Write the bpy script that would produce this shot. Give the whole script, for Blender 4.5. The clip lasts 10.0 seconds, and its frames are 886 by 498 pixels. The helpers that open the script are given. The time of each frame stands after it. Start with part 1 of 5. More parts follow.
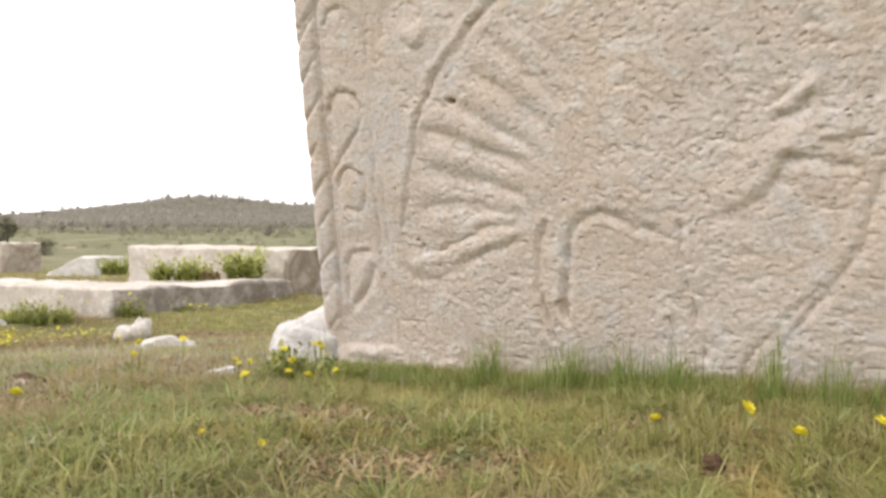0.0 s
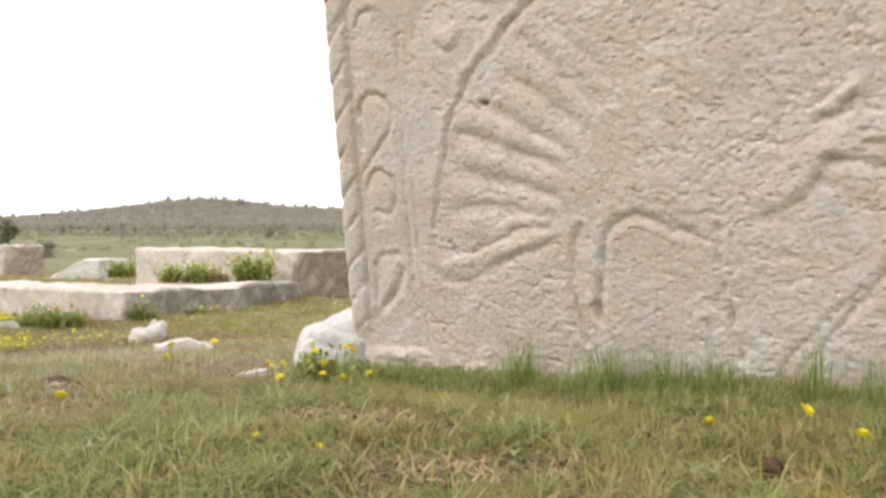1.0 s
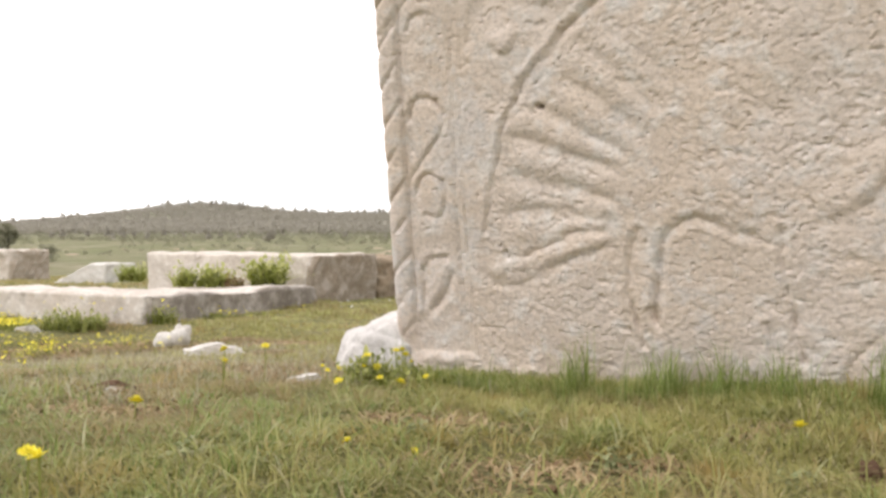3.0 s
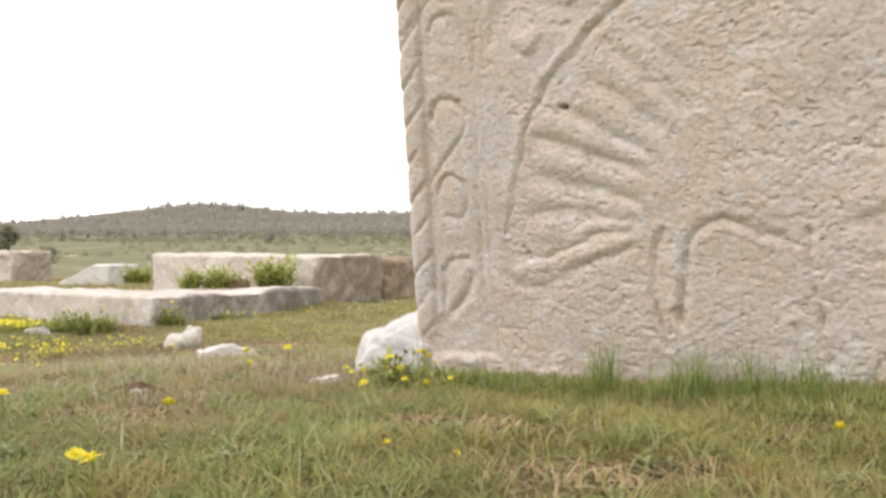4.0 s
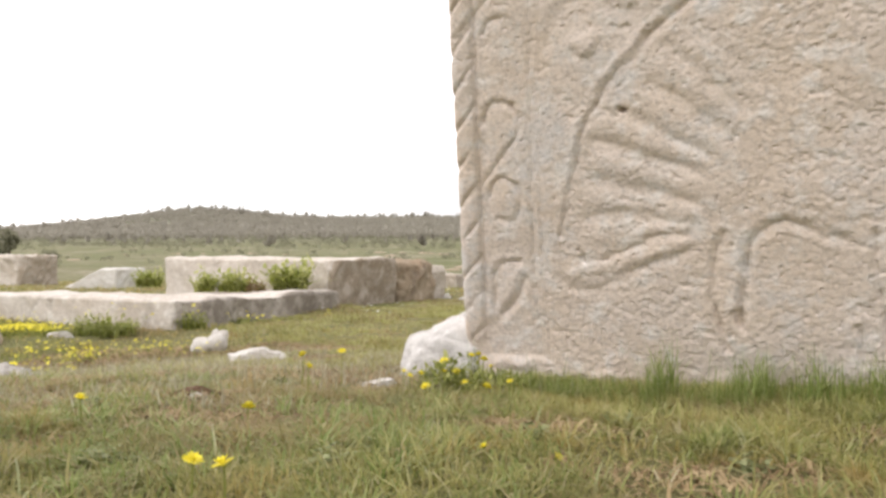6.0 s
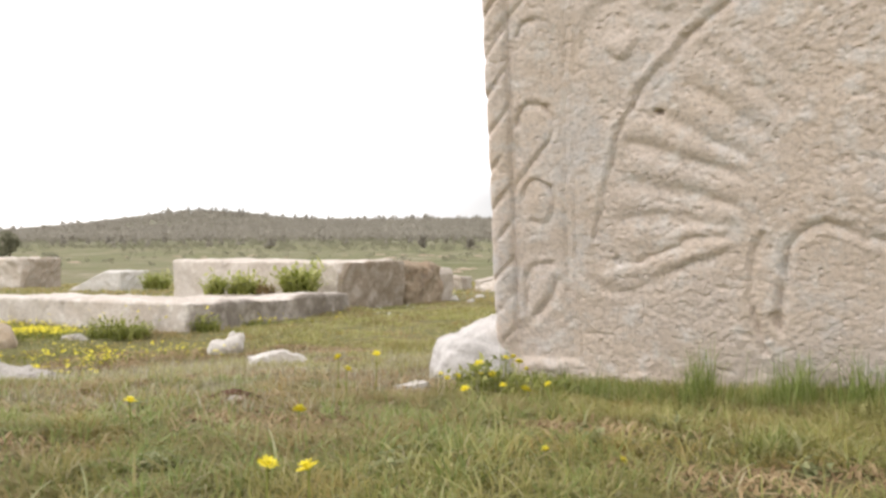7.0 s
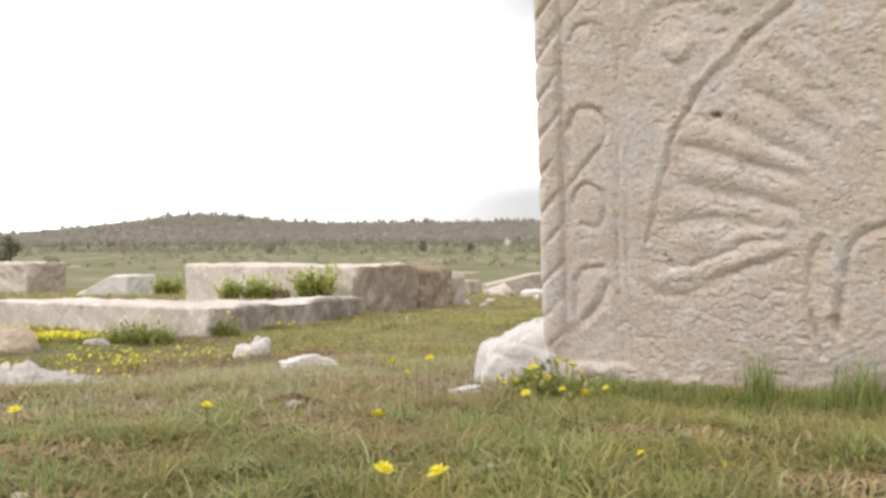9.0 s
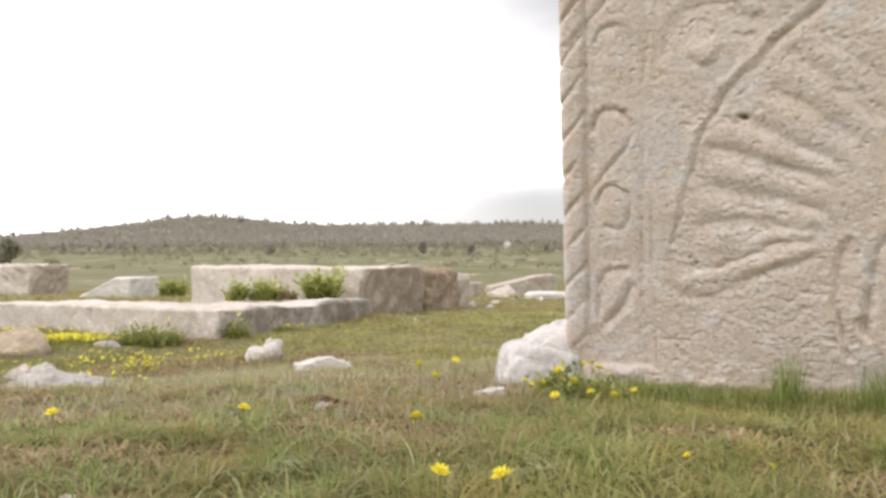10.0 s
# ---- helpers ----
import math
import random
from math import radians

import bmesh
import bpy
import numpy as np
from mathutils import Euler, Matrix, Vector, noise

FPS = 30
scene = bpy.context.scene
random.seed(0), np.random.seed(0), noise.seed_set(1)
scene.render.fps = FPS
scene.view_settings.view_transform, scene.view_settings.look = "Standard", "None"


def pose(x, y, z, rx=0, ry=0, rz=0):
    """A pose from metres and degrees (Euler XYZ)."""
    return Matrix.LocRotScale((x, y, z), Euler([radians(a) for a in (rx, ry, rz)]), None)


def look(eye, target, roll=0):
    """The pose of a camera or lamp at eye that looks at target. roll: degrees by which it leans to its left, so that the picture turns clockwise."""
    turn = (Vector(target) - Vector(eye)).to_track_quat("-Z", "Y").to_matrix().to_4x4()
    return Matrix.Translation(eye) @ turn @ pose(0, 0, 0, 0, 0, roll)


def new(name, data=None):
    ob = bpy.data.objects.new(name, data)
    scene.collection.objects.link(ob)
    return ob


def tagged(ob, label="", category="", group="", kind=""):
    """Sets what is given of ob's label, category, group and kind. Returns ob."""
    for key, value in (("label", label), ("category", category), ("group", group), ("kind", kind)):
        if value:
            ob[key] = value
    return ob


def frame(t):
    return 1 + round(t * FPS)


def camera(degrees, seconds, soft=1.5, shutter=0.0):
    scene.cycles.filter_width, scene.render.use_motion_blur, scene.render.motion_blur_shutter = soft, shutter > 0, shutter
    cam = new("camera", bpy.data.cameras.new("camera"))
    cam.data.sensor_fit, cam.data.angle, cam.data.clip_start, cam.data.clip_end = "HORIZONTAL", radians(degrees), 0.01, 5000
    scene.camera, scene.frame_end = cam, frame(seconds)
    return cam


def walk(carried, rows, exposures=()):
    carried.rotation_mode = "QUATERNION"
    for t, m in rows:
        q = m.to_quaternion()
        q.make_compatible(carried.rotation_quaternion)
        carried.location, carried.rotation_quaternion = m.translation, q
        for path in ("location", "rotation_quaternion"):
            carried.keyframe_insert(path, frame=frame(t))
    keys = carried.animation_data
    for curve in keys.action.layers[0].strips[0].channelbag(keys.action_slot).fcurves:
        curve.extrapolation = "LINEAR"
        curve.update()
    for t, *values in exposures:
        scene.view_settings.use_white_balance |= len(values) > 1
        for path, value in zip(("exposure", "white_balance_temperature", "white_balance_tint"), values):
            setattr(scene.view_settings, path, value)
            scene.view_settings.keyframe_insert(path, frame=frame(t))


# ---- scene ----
cam = camera(61.4, 10.0, soft=3.0)
METRES, EYE, TILT, LEAN, TURN = 0.72, 0.38, 16.5, -2.85, 1.0
ROWS = [
    (0.0, 0.0, 0.0, 0.0, -0.84, -17.72, 2.64),
    (0.5, -0.0529, 0.002, 0.0024, -0.85, -17.66, 2.67),
    (1.0, -0.1144, 0.0049, 0.0053, -0.86, -17.57, 2.7),
    (1.5, -0.168, 0.007, 0.0073, -0.87, -17.51, 2.72),
    (2.0, -0.2137, 0.0086, 0.0092, -0.88, -17.45, 2.75),
    (2.5, -0.2621, 0.0101, 0.0106, -0.89, -17.35, 2.75),
    (4.0, -0.3867, 0.0187, 0.0163, -0.92, -17.21, 2.85),
    (4.5, -0.4361, 0.0204, 0.0188, -0.93, -17.19, 2.9),
    (5.0, -0.4835, 0.0225, 0.0199, -0.93, -17.14, 2.9),
    (5.5, -0.5274, 0.0241, 0.0215, -0.94, -17.06, 2.93),
    (7.0, -0.7109, 0.0327, 0.0307, -0.97, -16.81, 3.0),
    (7.5, -0.76, 0.0346, 0.0328, -0.98, -16.72, 3.0),
    (8.0, -0.8079, 0.0362, 0.0352, -0.99, -16.62, 3.02),
    (8.5, -0.8589, 0.0387, 0.0379, -1.00, -16.56, 3.06),
    (9.0, -0.9044, 0.0403, 0.0401, -1.01, -16.52, 3.1),
    (9.5, -0.9527, 0.0418, 0.0426, -1.02, -16.45, 3.11),
    (10.0, -0.998, 0.0425, 0.0444, -1.03, -16.36, 3.1),
]
walk(cam, [(t, pose(0, 0, EYE, TILT, LEAN, TURN) @ pose(METRES * x, METRES * y, METRES * z, 90 + pitch, roll, yaw)) for t, x, y, z, yaw, pitch, roll in ROWS],
     exposures=[(0.0, 0.05), (5.0, 0.0), (10.0, -0.08)])

# ---- light: bright overcast, a veiled sun high behind the camera's left ----
SUN_AZ, SUN_EL = -74.0, 52.0     # degrees: from straight behind the camera towards its left; height
sun_data = bpy.data.lights.new("sun", "SUN")
sun_data.energy, sun_data.angle, sun_data.color = 1.5, math.radians(22), (1.0, 0.93, 0.87)
sun = new("sun", sun_data)
sun_from = Vector((math.sin(math.radians(SUN_AZ)) * math.cos(math.radians(SUN_EL)),
                   -math.cos(math.radians(SUN_AZ)) * math.cos(math.radians(SUN_EL)), math.sin(math.radians(SUN_EL))))
sun.matrix_world = look(sun_from * 50, Vector((0, 0, 0)))

world = bpy.data.worlds.new("overcast_sky")
scene.world = world
world.use_nodes = True
wn, wl = world.node_tree.nodes, world.node_tree.links
wn.clear()
sky = wn.new("ShaderNodeTexSky")
sky.sky_type, sky.sun_disc = "NISHITA", False
sky.sun_elevation, sky.sun_rotation = math.radians(SUN_EL), math.atan2(sun_from.x, sun_from.y)
dim = wn.new("ShaderNodeVectorMath"); dim.operation = "SCALE"; dim.inputs["Scale"].default_value = 0.1
wl.new(sky.outputs[0], dim.inputs[0])
coord = wn.new("ShaderNodeTexCoord")
squash = wn.new("ShaderNodeMapping"); squash.inputs["Scale"].default_value = (1.2, 1.2, 4.0); squash.inputs["Location"].default_value = (0.35, 0.2, 0.1)
wl.new(coord.outputs["Generated"], squash.inputs[0])
cloud = wn.new("ShaderNodeTexNoise"); cloud.inputs["Scale"].default_value = 1.6; cloud.inputs["Detail"].default_value = 5
wl.new(squash.outputs[0], cloud.inputs["Vector"])
tone = wn.new("ShaderNodeValToRGB")
tone.color_ramp.elements[0].position, tone.color_ramp.elements[0].color = 0.3, (0.72, 0.72, 0.72, 1)
tone.color_ramp.elements[1].position, tone.color_ramp.elements[1].color = 0.6, (1.27, 1.21, 1.21, 1)
wl.new(cloud.outputs[0], tone.inputs[0])
split = wn.new("ShaderNodeSeparateXYZ")
wl.new(coord.outputs["Generated"], split.inputs[0])


def sky_step(value, lo, hi):
    n = wn.new("ShaderNodeMapRange"); n.interpolation_type = "SMOOTHSTEP"
    n.inputs[1].default_value, n.inputs[2].default_value = lo, hi
    wl.new(value, n.inputs[0])
    return n.outputs[0]


def sky_math(kind, a, b):
    n = wn.new("ShaderNodeMath"); n.operation = kind
    for k, v in enumerate((a, b)):
        if isinstance(v, float):
            n.inputs[k].default_value = v
        else:
            wl.new(v, n.inputs[k])
    return n.outputs[0]


# a grey bank of low cloud over the far side, to the east
drift = sky_math("MULTIPLY", sky_math("SUBTRACT", cloud.outputs[0], 0.5), 0.16)
low = sky_math("SUBTRACT", split.outputs[2], drift)
east = sky_step(sky_math("ADD", split.outputs[0], drift), -0.24, 0.14)
bank = sky_math("MULTIPLY", sky_step(low, 0.12, 0.045), east)
high_bank = sky_math("MULTIPLY", sky_step(low, 0.17, 0.31), sky_step(split.outputs[0], -0.12, 0.15))
high_bank = sky_math("MULTIPLY", high_bank, sky_step(low, 0.52, 0.38))
bank = sky_math("MAXIMUM", bank, high_bank)
grey = wn.new("ShaderNodeMix"); grey.data_type = "RGBA"; grey.inputs[7].default_value = (0.485, 0.475, 0.475, 1)
wl.new(bank, grey.inputs[0]); wl.new(tone.outputs[0], grey.inputs[6])
veil = wn.new("ShaderNodeMix"); veil.data_type = "RGBA"; veil.inputs[0].default_value = 0.93
wl.new(dim.outputs[0], veil.inputs[6]); wl.new(grey.outputs[2], veil.inputs[7])
back = wn.new("ShaderNodeBackground"); back.inputs[1].default_value = 1.66
wl.new(veil.outputs[2], back.inputs[0])
wout = wn.new("ShaderNodeOutputWorld")
wl.new(back.outputs[0], wout.inputs[0])



# ---- noise on numpy arrays ----
def lattice(x, y, seed):
    tab = np.random.default_rng(seed).random((256, 256))
    xi, yi = np.floor(x).astype(int), np.floor(y).astype(int)
    fx, fy = x - xi, y - yi
    fx, fy = fx * fx * (3 - 2 * fx), fy * fy * (3 - 2 * fy)
    a, b = tab[xi % 256, yi % 256], tab[(xi + 1) % 256, yi % 256]
    c, d = tab[xi % 256, (yi + 1) % 256], tab[(xi + 1) % 256, (yi + 1) % 256]
    return (a + (b - a) * fx) * (1 - fy) + (c + (d - c) * fx) * fy - 0.5


def fbm(x, y, seed, octaves=4, gain=0.5):
    total, amp = 0.0, 1.0
    for k in range(octaves):
        total = total + amp * lattice(x * 2.03 ** k + 17.3 * k, y * 2.03 ** k - 9.1 * k, seed + k)
        amp *= gain
    return total


def smooth(a, b, x):
    k = np.clip((x - a) / (b - a), 0, 1)
    return k * k * (3 - 2 * k)


# ---- materials ----
def shader(name):
    m = bpy.data.materials.new(name)
    m.use_nodes = True
    nt = m.node_tree
    return m, nt, nt.nodes["Principled BSDF"]


def noise_node(nt, vec, scale, detail=4, rough=0.55):
    n = nt.nodes.new("ShaderNodeTexNoise")
    n.inputs["Scale"].default_value, n.inputs["Detail"].default_value, n.inputs["Roughness"].default_value = scale, detail, rough
    nt.links.new(vec, n.inputs["Vector"])
    return n.outputs[0]


def ramp_node(nt, fac, stops):
    r = nt.nodes.new("ShaderNodeValToRGB")
    els = r.color_ramp.elements
    while len(els) < len(stops):
        els.new(0.5)
    for e, (p, c) in zip(els, stops):
        e.position, e.color = p, (c, c, c, 1) if isinstance(c, float) else (*c, 1)
    nt.links.new(fac, r.inputs[0])
    return r.outputs[0]


def blend(nt, fac, a, b, mode="MIX"):
    m = nt.nodes.new("ShaderNodeMix")
    m.data_type, m.blend_type = "RGBA", mode
    if isinstance(fac, float):
        m.inputs[0].default_value = fac
    else:
        nt.links.new(fac, m.inputs[0])
    for k, v in ((6, a), (7, b)):
        if isinstance(v, tuple):
            m.inputs[k].default_value = (*v, 1)
        else:
            nt.links.new(v, m.inputs[k])
    return m.outputs[2]


def bump_node(nt, bsdf, height, strength, distance, after=None):
    b = nt.nodes.new("ShaderNodeBump")
    b.inputs["Strength"].default_value, b.inputs["Distance"].default_value = strength, distance
    nt.links.new(height, b.inputs["Height"])
    if after is not None:
        nt.links.new(after, b.inputs["Normal"])
    nt.links.new(b.outputs[0], bsdf.inputs["Normal"])
    return b.outputs[0]


def stone_material(name, main, pale, stain, grime, grime_amount, scale=1.0, bump=1.0, darker_end=None):
    """Weathered limestone: mottled, with pale lichen, warm stains and dark crusts."""
    m, nt, bsdf = shader(name)
    at = nt.nodes.new("ShaderNodeTexCoord").outputs["Object"]
    big = noise_node(nt, at, 3.5 * scale, 5, 0.6)
    mid = noise_node(nt, at, 17 * scale, 6, 0.65)
    fine = noise_node(nt, at, 95 * scale, 4, 0.7)
    col = blend(nt, ramp_node(nt, big, [(0.38, 0.0), (0.62, 1.0)]), main, stain)
    col = blend(nt, ramp_node(nt, mid, [(0.5, 0.0), (0.66, 0.8)]), col, pale)
    crust = ramp_node(nt, noise_node(nt, at, 5.2 * scale, 8, 0.72), [(0.66 - 0.22 * grime_amount, 0.0), (0.8 - 0.18 * grime_amount, 0.85)])
    col = blend(nt, crust, col, grime)
    if darker_end:      # a darker end: colour, where it begins and is full along the stone, how ragged
        tone_, begin, full, ragged = darker_end
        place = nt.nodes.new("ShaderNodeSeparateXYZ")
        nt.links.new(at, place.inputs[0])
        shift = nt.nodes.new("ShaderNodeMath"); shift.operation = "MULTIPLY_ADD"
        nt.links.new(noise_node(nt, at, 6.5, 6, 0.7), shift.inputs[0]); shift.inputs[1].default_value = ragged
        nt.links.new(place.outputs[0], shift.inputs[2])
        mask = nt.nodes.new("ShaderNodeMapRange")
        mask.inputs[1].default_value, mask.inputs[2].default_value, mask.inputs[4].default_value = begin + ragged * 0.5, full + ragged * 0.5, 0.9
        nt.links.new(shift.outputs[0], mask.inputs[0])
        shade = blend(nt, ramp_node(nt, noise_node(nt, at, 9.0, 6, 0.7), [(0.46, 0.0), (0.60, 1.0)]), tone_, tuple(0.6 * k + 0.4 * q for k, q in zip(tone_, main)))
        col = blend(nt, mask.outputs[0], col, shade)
    speck = ramp_node(nt, fine, [(0.32, 0.72), (0.5, 1.0), (0.7, 1.08)])
    col = blend(nt, 1.0, col, speck, "MULTIPLY")
    nt.links.new(col, bsdf.inputs["Base Color"])
    bsdf.inputs["Roughness"].default_value = 0.92
    bsdf.inputs["Specular IOR Level"].default_value = 0.2
    first = bump_node(nt, bsdf, mid, 0.3 * bump, 0.010)
    bump_node(nt, bsdf, fine, 0.45 * bump, 0.003, first)
    return m


def leaf_material(name, colours, gloss=0.5, through_light=0.25, patches=None):
    """Blades and leaves: each island its own shade; patches gives straw colours by place."""
    m, nt, bsdf = shader(name)
    geo = nt.nodes.new("ShaderNodeNewGeometry")
    col = ramp_node(nt, geo.outputs["Random Per Island"], colours)
    if patches:
        at = nt.nodes.new("ShaderNodeTexCoord").outputs["Object"]
        where = ramp_node(nt, noise_node(nt, at, patches[0], 3), [(patches[1], 0.0), (patches[1] + 0.16, 0.85)])
        col = blend(nt, where, col, patches[2])
        tuft = noise_node(nt, at, 8.5, 3, 0.6)
        col = blend(nt, ramp_node(nt, tuft, [(0.30, 0.75), (0.44, 0.0)]), col, (0.115, 0.145, 0.035))
        col = blend(nt, ramp_node(nt, noise_node(nt, at, 5.3, 3, 0.6), [(0.54, 0.0), (0.67, 0.8)]), col, (0.46, 0.34, 0.12))
        tint = ramp_node(nt, noise_node(nt, at, 1.1, 2), [(0.35, 0.75), (0.65, 1.05)])
        col = blend(nt, 1.0, col, tint, "MULTIPLY")
    nt.links.new(col, bsdf.inputs["Base Color"])
    bsdf.inputs["Roughness"].default_value = gloss
    bsdf.inputs["Specular IOR Level"].default_value = 0.3
    bsdf.inputs["Subsurface Weight"].default_value = 0.0
    glow = nt.nodes.new("ShaderNodeBsdfTranslucent")
    nt.links.new(col, glow.inputs[0])
    mix = nt.nodes.new("ShaderNodeMixShader")
    mix.inputs[0].default_value = through_light
    nt.links.new(bsdf.outputs[0], mix.inputs[1]); nt.links.new(glow.outputs[0], mix.inputs[2])
    nt.links.new(mix.outputs[0], nt.nodes["Material Output"].inputs[0])
    return m


def soil_material():
    m, nt, bsdf = shader("meadow_soil")
    at = nt.nodes.new("ShaderNodeTexCoord").outputs["Object"]
    far = noise_node(nt, at, 0.035, 6, 0.6)
    mid = noise_node(nt, at, 0.9, 6, 0.65)
    fine = noise_node(nt, at, 70, 6, 0.75)
    col = blend(nt, ramp_node(nt, mid, [(0.35, 0.0), (0.65, 1.0)]), (0.16, 0.165, 0.07), (0.25, 0.195, 0.11))
    col = blend(nt, ramp_node(nt, far, [(0.35, 0.0), (0.62, 0.7)]), col, (0.215, 0.235, 0.10))
    place = nt.nodes.new("ShaderNodeSeparateXYZ")
    nt.links.new(at, place.inputs[0])
    belt = nt.nodes.new("ShaderNodeMapRange"); belt.inputs[1].default_value, belt.inputs[2].default_value = 9.0, 30.0
    nt.links.new(place.outputs[1], belt.inputs[0])
    plain = ramp_node(nt, noise_node(nt, at, 0.06, 9, 0.78), [(0.34, (0.125, 0.14, 0.066)), (0.46, (0.165, 0.17, 0.085)), (0.55, (0.215, 0.20, 0.12)), (0.66, (0.34, 0.305, 0.235))])
    col = blend(nt, belt.outputs[0], col, plain)
    belt = nt.nodes.new("ShaderNodeMapRange"); belt.inputs[1].default_value, belt.inputs[2].default_value = 330.0, 560.0
    nt.links.new(place.outputs[1], belt.inputs[0])
    col = blend(nt, belt.outputs[0], col, (0.22, 0.215, 0.155))
    col = blend(nt, 1.0, col, ramp_node(nt, fine, [(0.3, 0.55), (0.7, 1.25)]), "MULTIPLY")
    nt.links.new(col, bsdf.inputs["Base Color"])
    bsdf.inputs["Roughness"].default_value = 0.95
    bsdf.inputs["Specular IOR Level"].default_value = 0.1
    bump_node(nt, bsdf, fine, 0.8, 0.02)
    return m


carved_stone = stone_material("carved_limestone", (0.615, 0.537, 0.480), (0.67, 0.635, 0.605), (0.60, 0.508, 0.430), (0.57, 0.555, 0.55), 0.6)
white_stone = stone_material("bleached_limestone", (0.62, 0.595, 0.56), (0.73, 0.71, 0.68), (0.54, 0.50, 0.45), (0.30, 0.27, 0.24), 0.22, 2.0, 1.6)
slab_stone = stone_material("slab_limestone", (0.56, 0.505, 0.445), (0.68, 0.64, 0.585), (0.48, 0.415, 0.345), (0.22, 0.185, 0.15), 0.5, 0.55, 1.5)
low_slab_stone = stone_material("low_slab_limestone", (0.56, 0.515, 0.465), (0.68, 0.645, 0.60), (0.50, 0.44, 0.38), (0.25, 0.215, 0.18), 0.42, 0.7, 1.6, ((0.20, 0.172, 0.142), 1.27, 1.34, 0.34))
# the end tone mixes brown stain with shade of the side off the sun
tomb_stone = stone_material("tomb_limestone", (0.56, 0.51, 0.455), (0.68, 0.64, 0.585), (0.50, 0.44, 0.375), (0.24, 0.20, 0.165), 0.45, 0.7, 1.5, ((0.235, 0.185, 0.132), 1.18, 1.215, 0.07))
far_tomb_stone = stone_material("far_tomb_limestone", (0.56, 0.51, 0.455), (0.66, 0.62, 0.565), (0.50, 0.43, 0.36), (0.24, 0.20, 0.165), 0.4, 0.6, 1.5, ((0.34, 0.28, 0.215), 0.72, 0.80, 0.10))
lichen_stone = stone_material("lichened_white_limestone", (0.635, 0.61, 0.585), (0.71, 0.69, 0.67), (0.50, 0.475, 0.455), (0.27, 0.255, 0.25), 0.45, 2.4, 2.0)
brown_stone = stone_material("brown_limestone", (0.31, 0.25, 0.18), (0.43, 0.37, 0.29), (0.27, 0.20, 0.135), (0.13, 0.10, 0.075), 0.6, 0.8, 1.5)
crag_stone = stone_material("cracked_grey_limestone", (0.50, 0.47, 0.435), (0.62, 0.595, 0.56), (0.42, 0.385, 0.345), (0.16, 0.14, 0.125), 0.62, 2.2, 2.6)
clod_earth = stone_material("red_brown_clod", (0.16, 0.095, 0.062), (0.24, 0.15, 0.10), (0.12, 0.07, 0.045), (0.06, 0.04, 0.03), 0.4, 4, 2)
block_stone = stone_material("tan_grey_limestone", (0.46, 0.41, 0.35), (0.56, 0.51, 0.45), (0.40, 0.34, 0.28), (0.20, 0.165, 0.13), 0.5, 0.7, 1.5)
tan_stone = stone_material("tan_limestone", (0.40, 0.33, 0.25), (0.50, 0.43, 0.34), (0.35, 0.28, 0.20), (0.18, 0.14, 0.10), 0.4, 1.2, 1.5)
soil = soil_material()
turf_green = leaf_material("turf_blades", [(0.0, (0.27, 0.285, 0.085)), (0.4, (0.37, 0.35, 0.118)), (0.72, (0.44, 0.40, 0.155)), (0.9, (0.50, 0.43, 0.21)), (1.0, (0.62, 0.56, 0.36))],
                           0.6, 0.42, (1.7, 0.47, (0.42, 0.315, 0.17)))
tall_green = leaf_material("long_grass_blades", [(0.0, (0.20, 0.25, 0.065)), (0.6, (0.30, 0.335, 0.115)), (1.0, (0.43, 0.43, 0.21))], 0.5, 0.45)
foot_green = leaf_material("foot_grass_blades", [(0.0, (0.17, 0.23, 0.06)), (0.6, (0.28, 0.34, 0.10)), (1.0, (0.42, 0.46, 0.20))], 0.5, 0.45)
fresh_green = leaf_material("fresh_turf_blades", [(0.0, (0.33, 0.345, 0.11)), (0.6, (0.47, 0.46, 0.18)), (1.0, (0.61, 0.565, 0.29))], 0.5, 0.5)
broad_pale = leaf_material("broad_pale_blades", [(0.0, (0.36, 0.38, 0.19)), (0.6, (0.46, 0.46, 0.26)), (1.0, (0.56, 0.54, 0.35))], 0.5, 0.4)
herb_grey = leaf_material("grey_herb_stems", [(0.0, (0.30, 0.27, 0.18)), (0.5, (0.42, 0.39, 0.27)), (1.0, (0.55, 0.51, 0.38))], 0.7, 0.3)
straw = leaf_material("dry_straw", [(0.0, (0.33, 0.25, 0.13)), (0.6, (0.44, 0.37, 0.22)), (1.0, (0.54, 0.48, 0.33))], 0.6, 0.25)
litter = leaf_material("brown_leaf_litter", [(0.0, (0.17, 0.105, 0.055)), (0.6, (0.34, 0.245, 0.13)), (1.0, (0.50, 0.39, 0.23))], 0.8, 0.2)
weed_green = leaf_material("weed_leaves", [(0.0, (0.19, 0.22, 0.05)), (0.6, (0.31, 0.335, 0.09)), (1.0, (0.44, 0.44, 0.16))], 0.5, 0.4)
shrub_green = leaf_material("shrub_leaves", [(0.0, (0.27, 0.31, 0.07)), (0.6, (0.42, 0.44, 0.14)), (1.0, (0.58, 0.57, 0.28))], 0.5, 0.45)
pale_leaf = leaf_material("pale_rosette_leaves", [(0.0, (0.22, 0.25, 0.11)), (1.0, (0.38, 0.39, 0.21))], 0.6, 0.3)
petal_yellow = leaf_material("yellow_petals", [(0.0, (0.80, 0.69, 0.03)), (1.0, (0.88, 0.80, 0.10))], 0.6, 0.25)
petal_white = leaf_material("white_petals", [(0.0, (0.75, 0.74, 0.66)), (1.0, (0.82, 0.81, 0.76))], 0.6, 0.25)
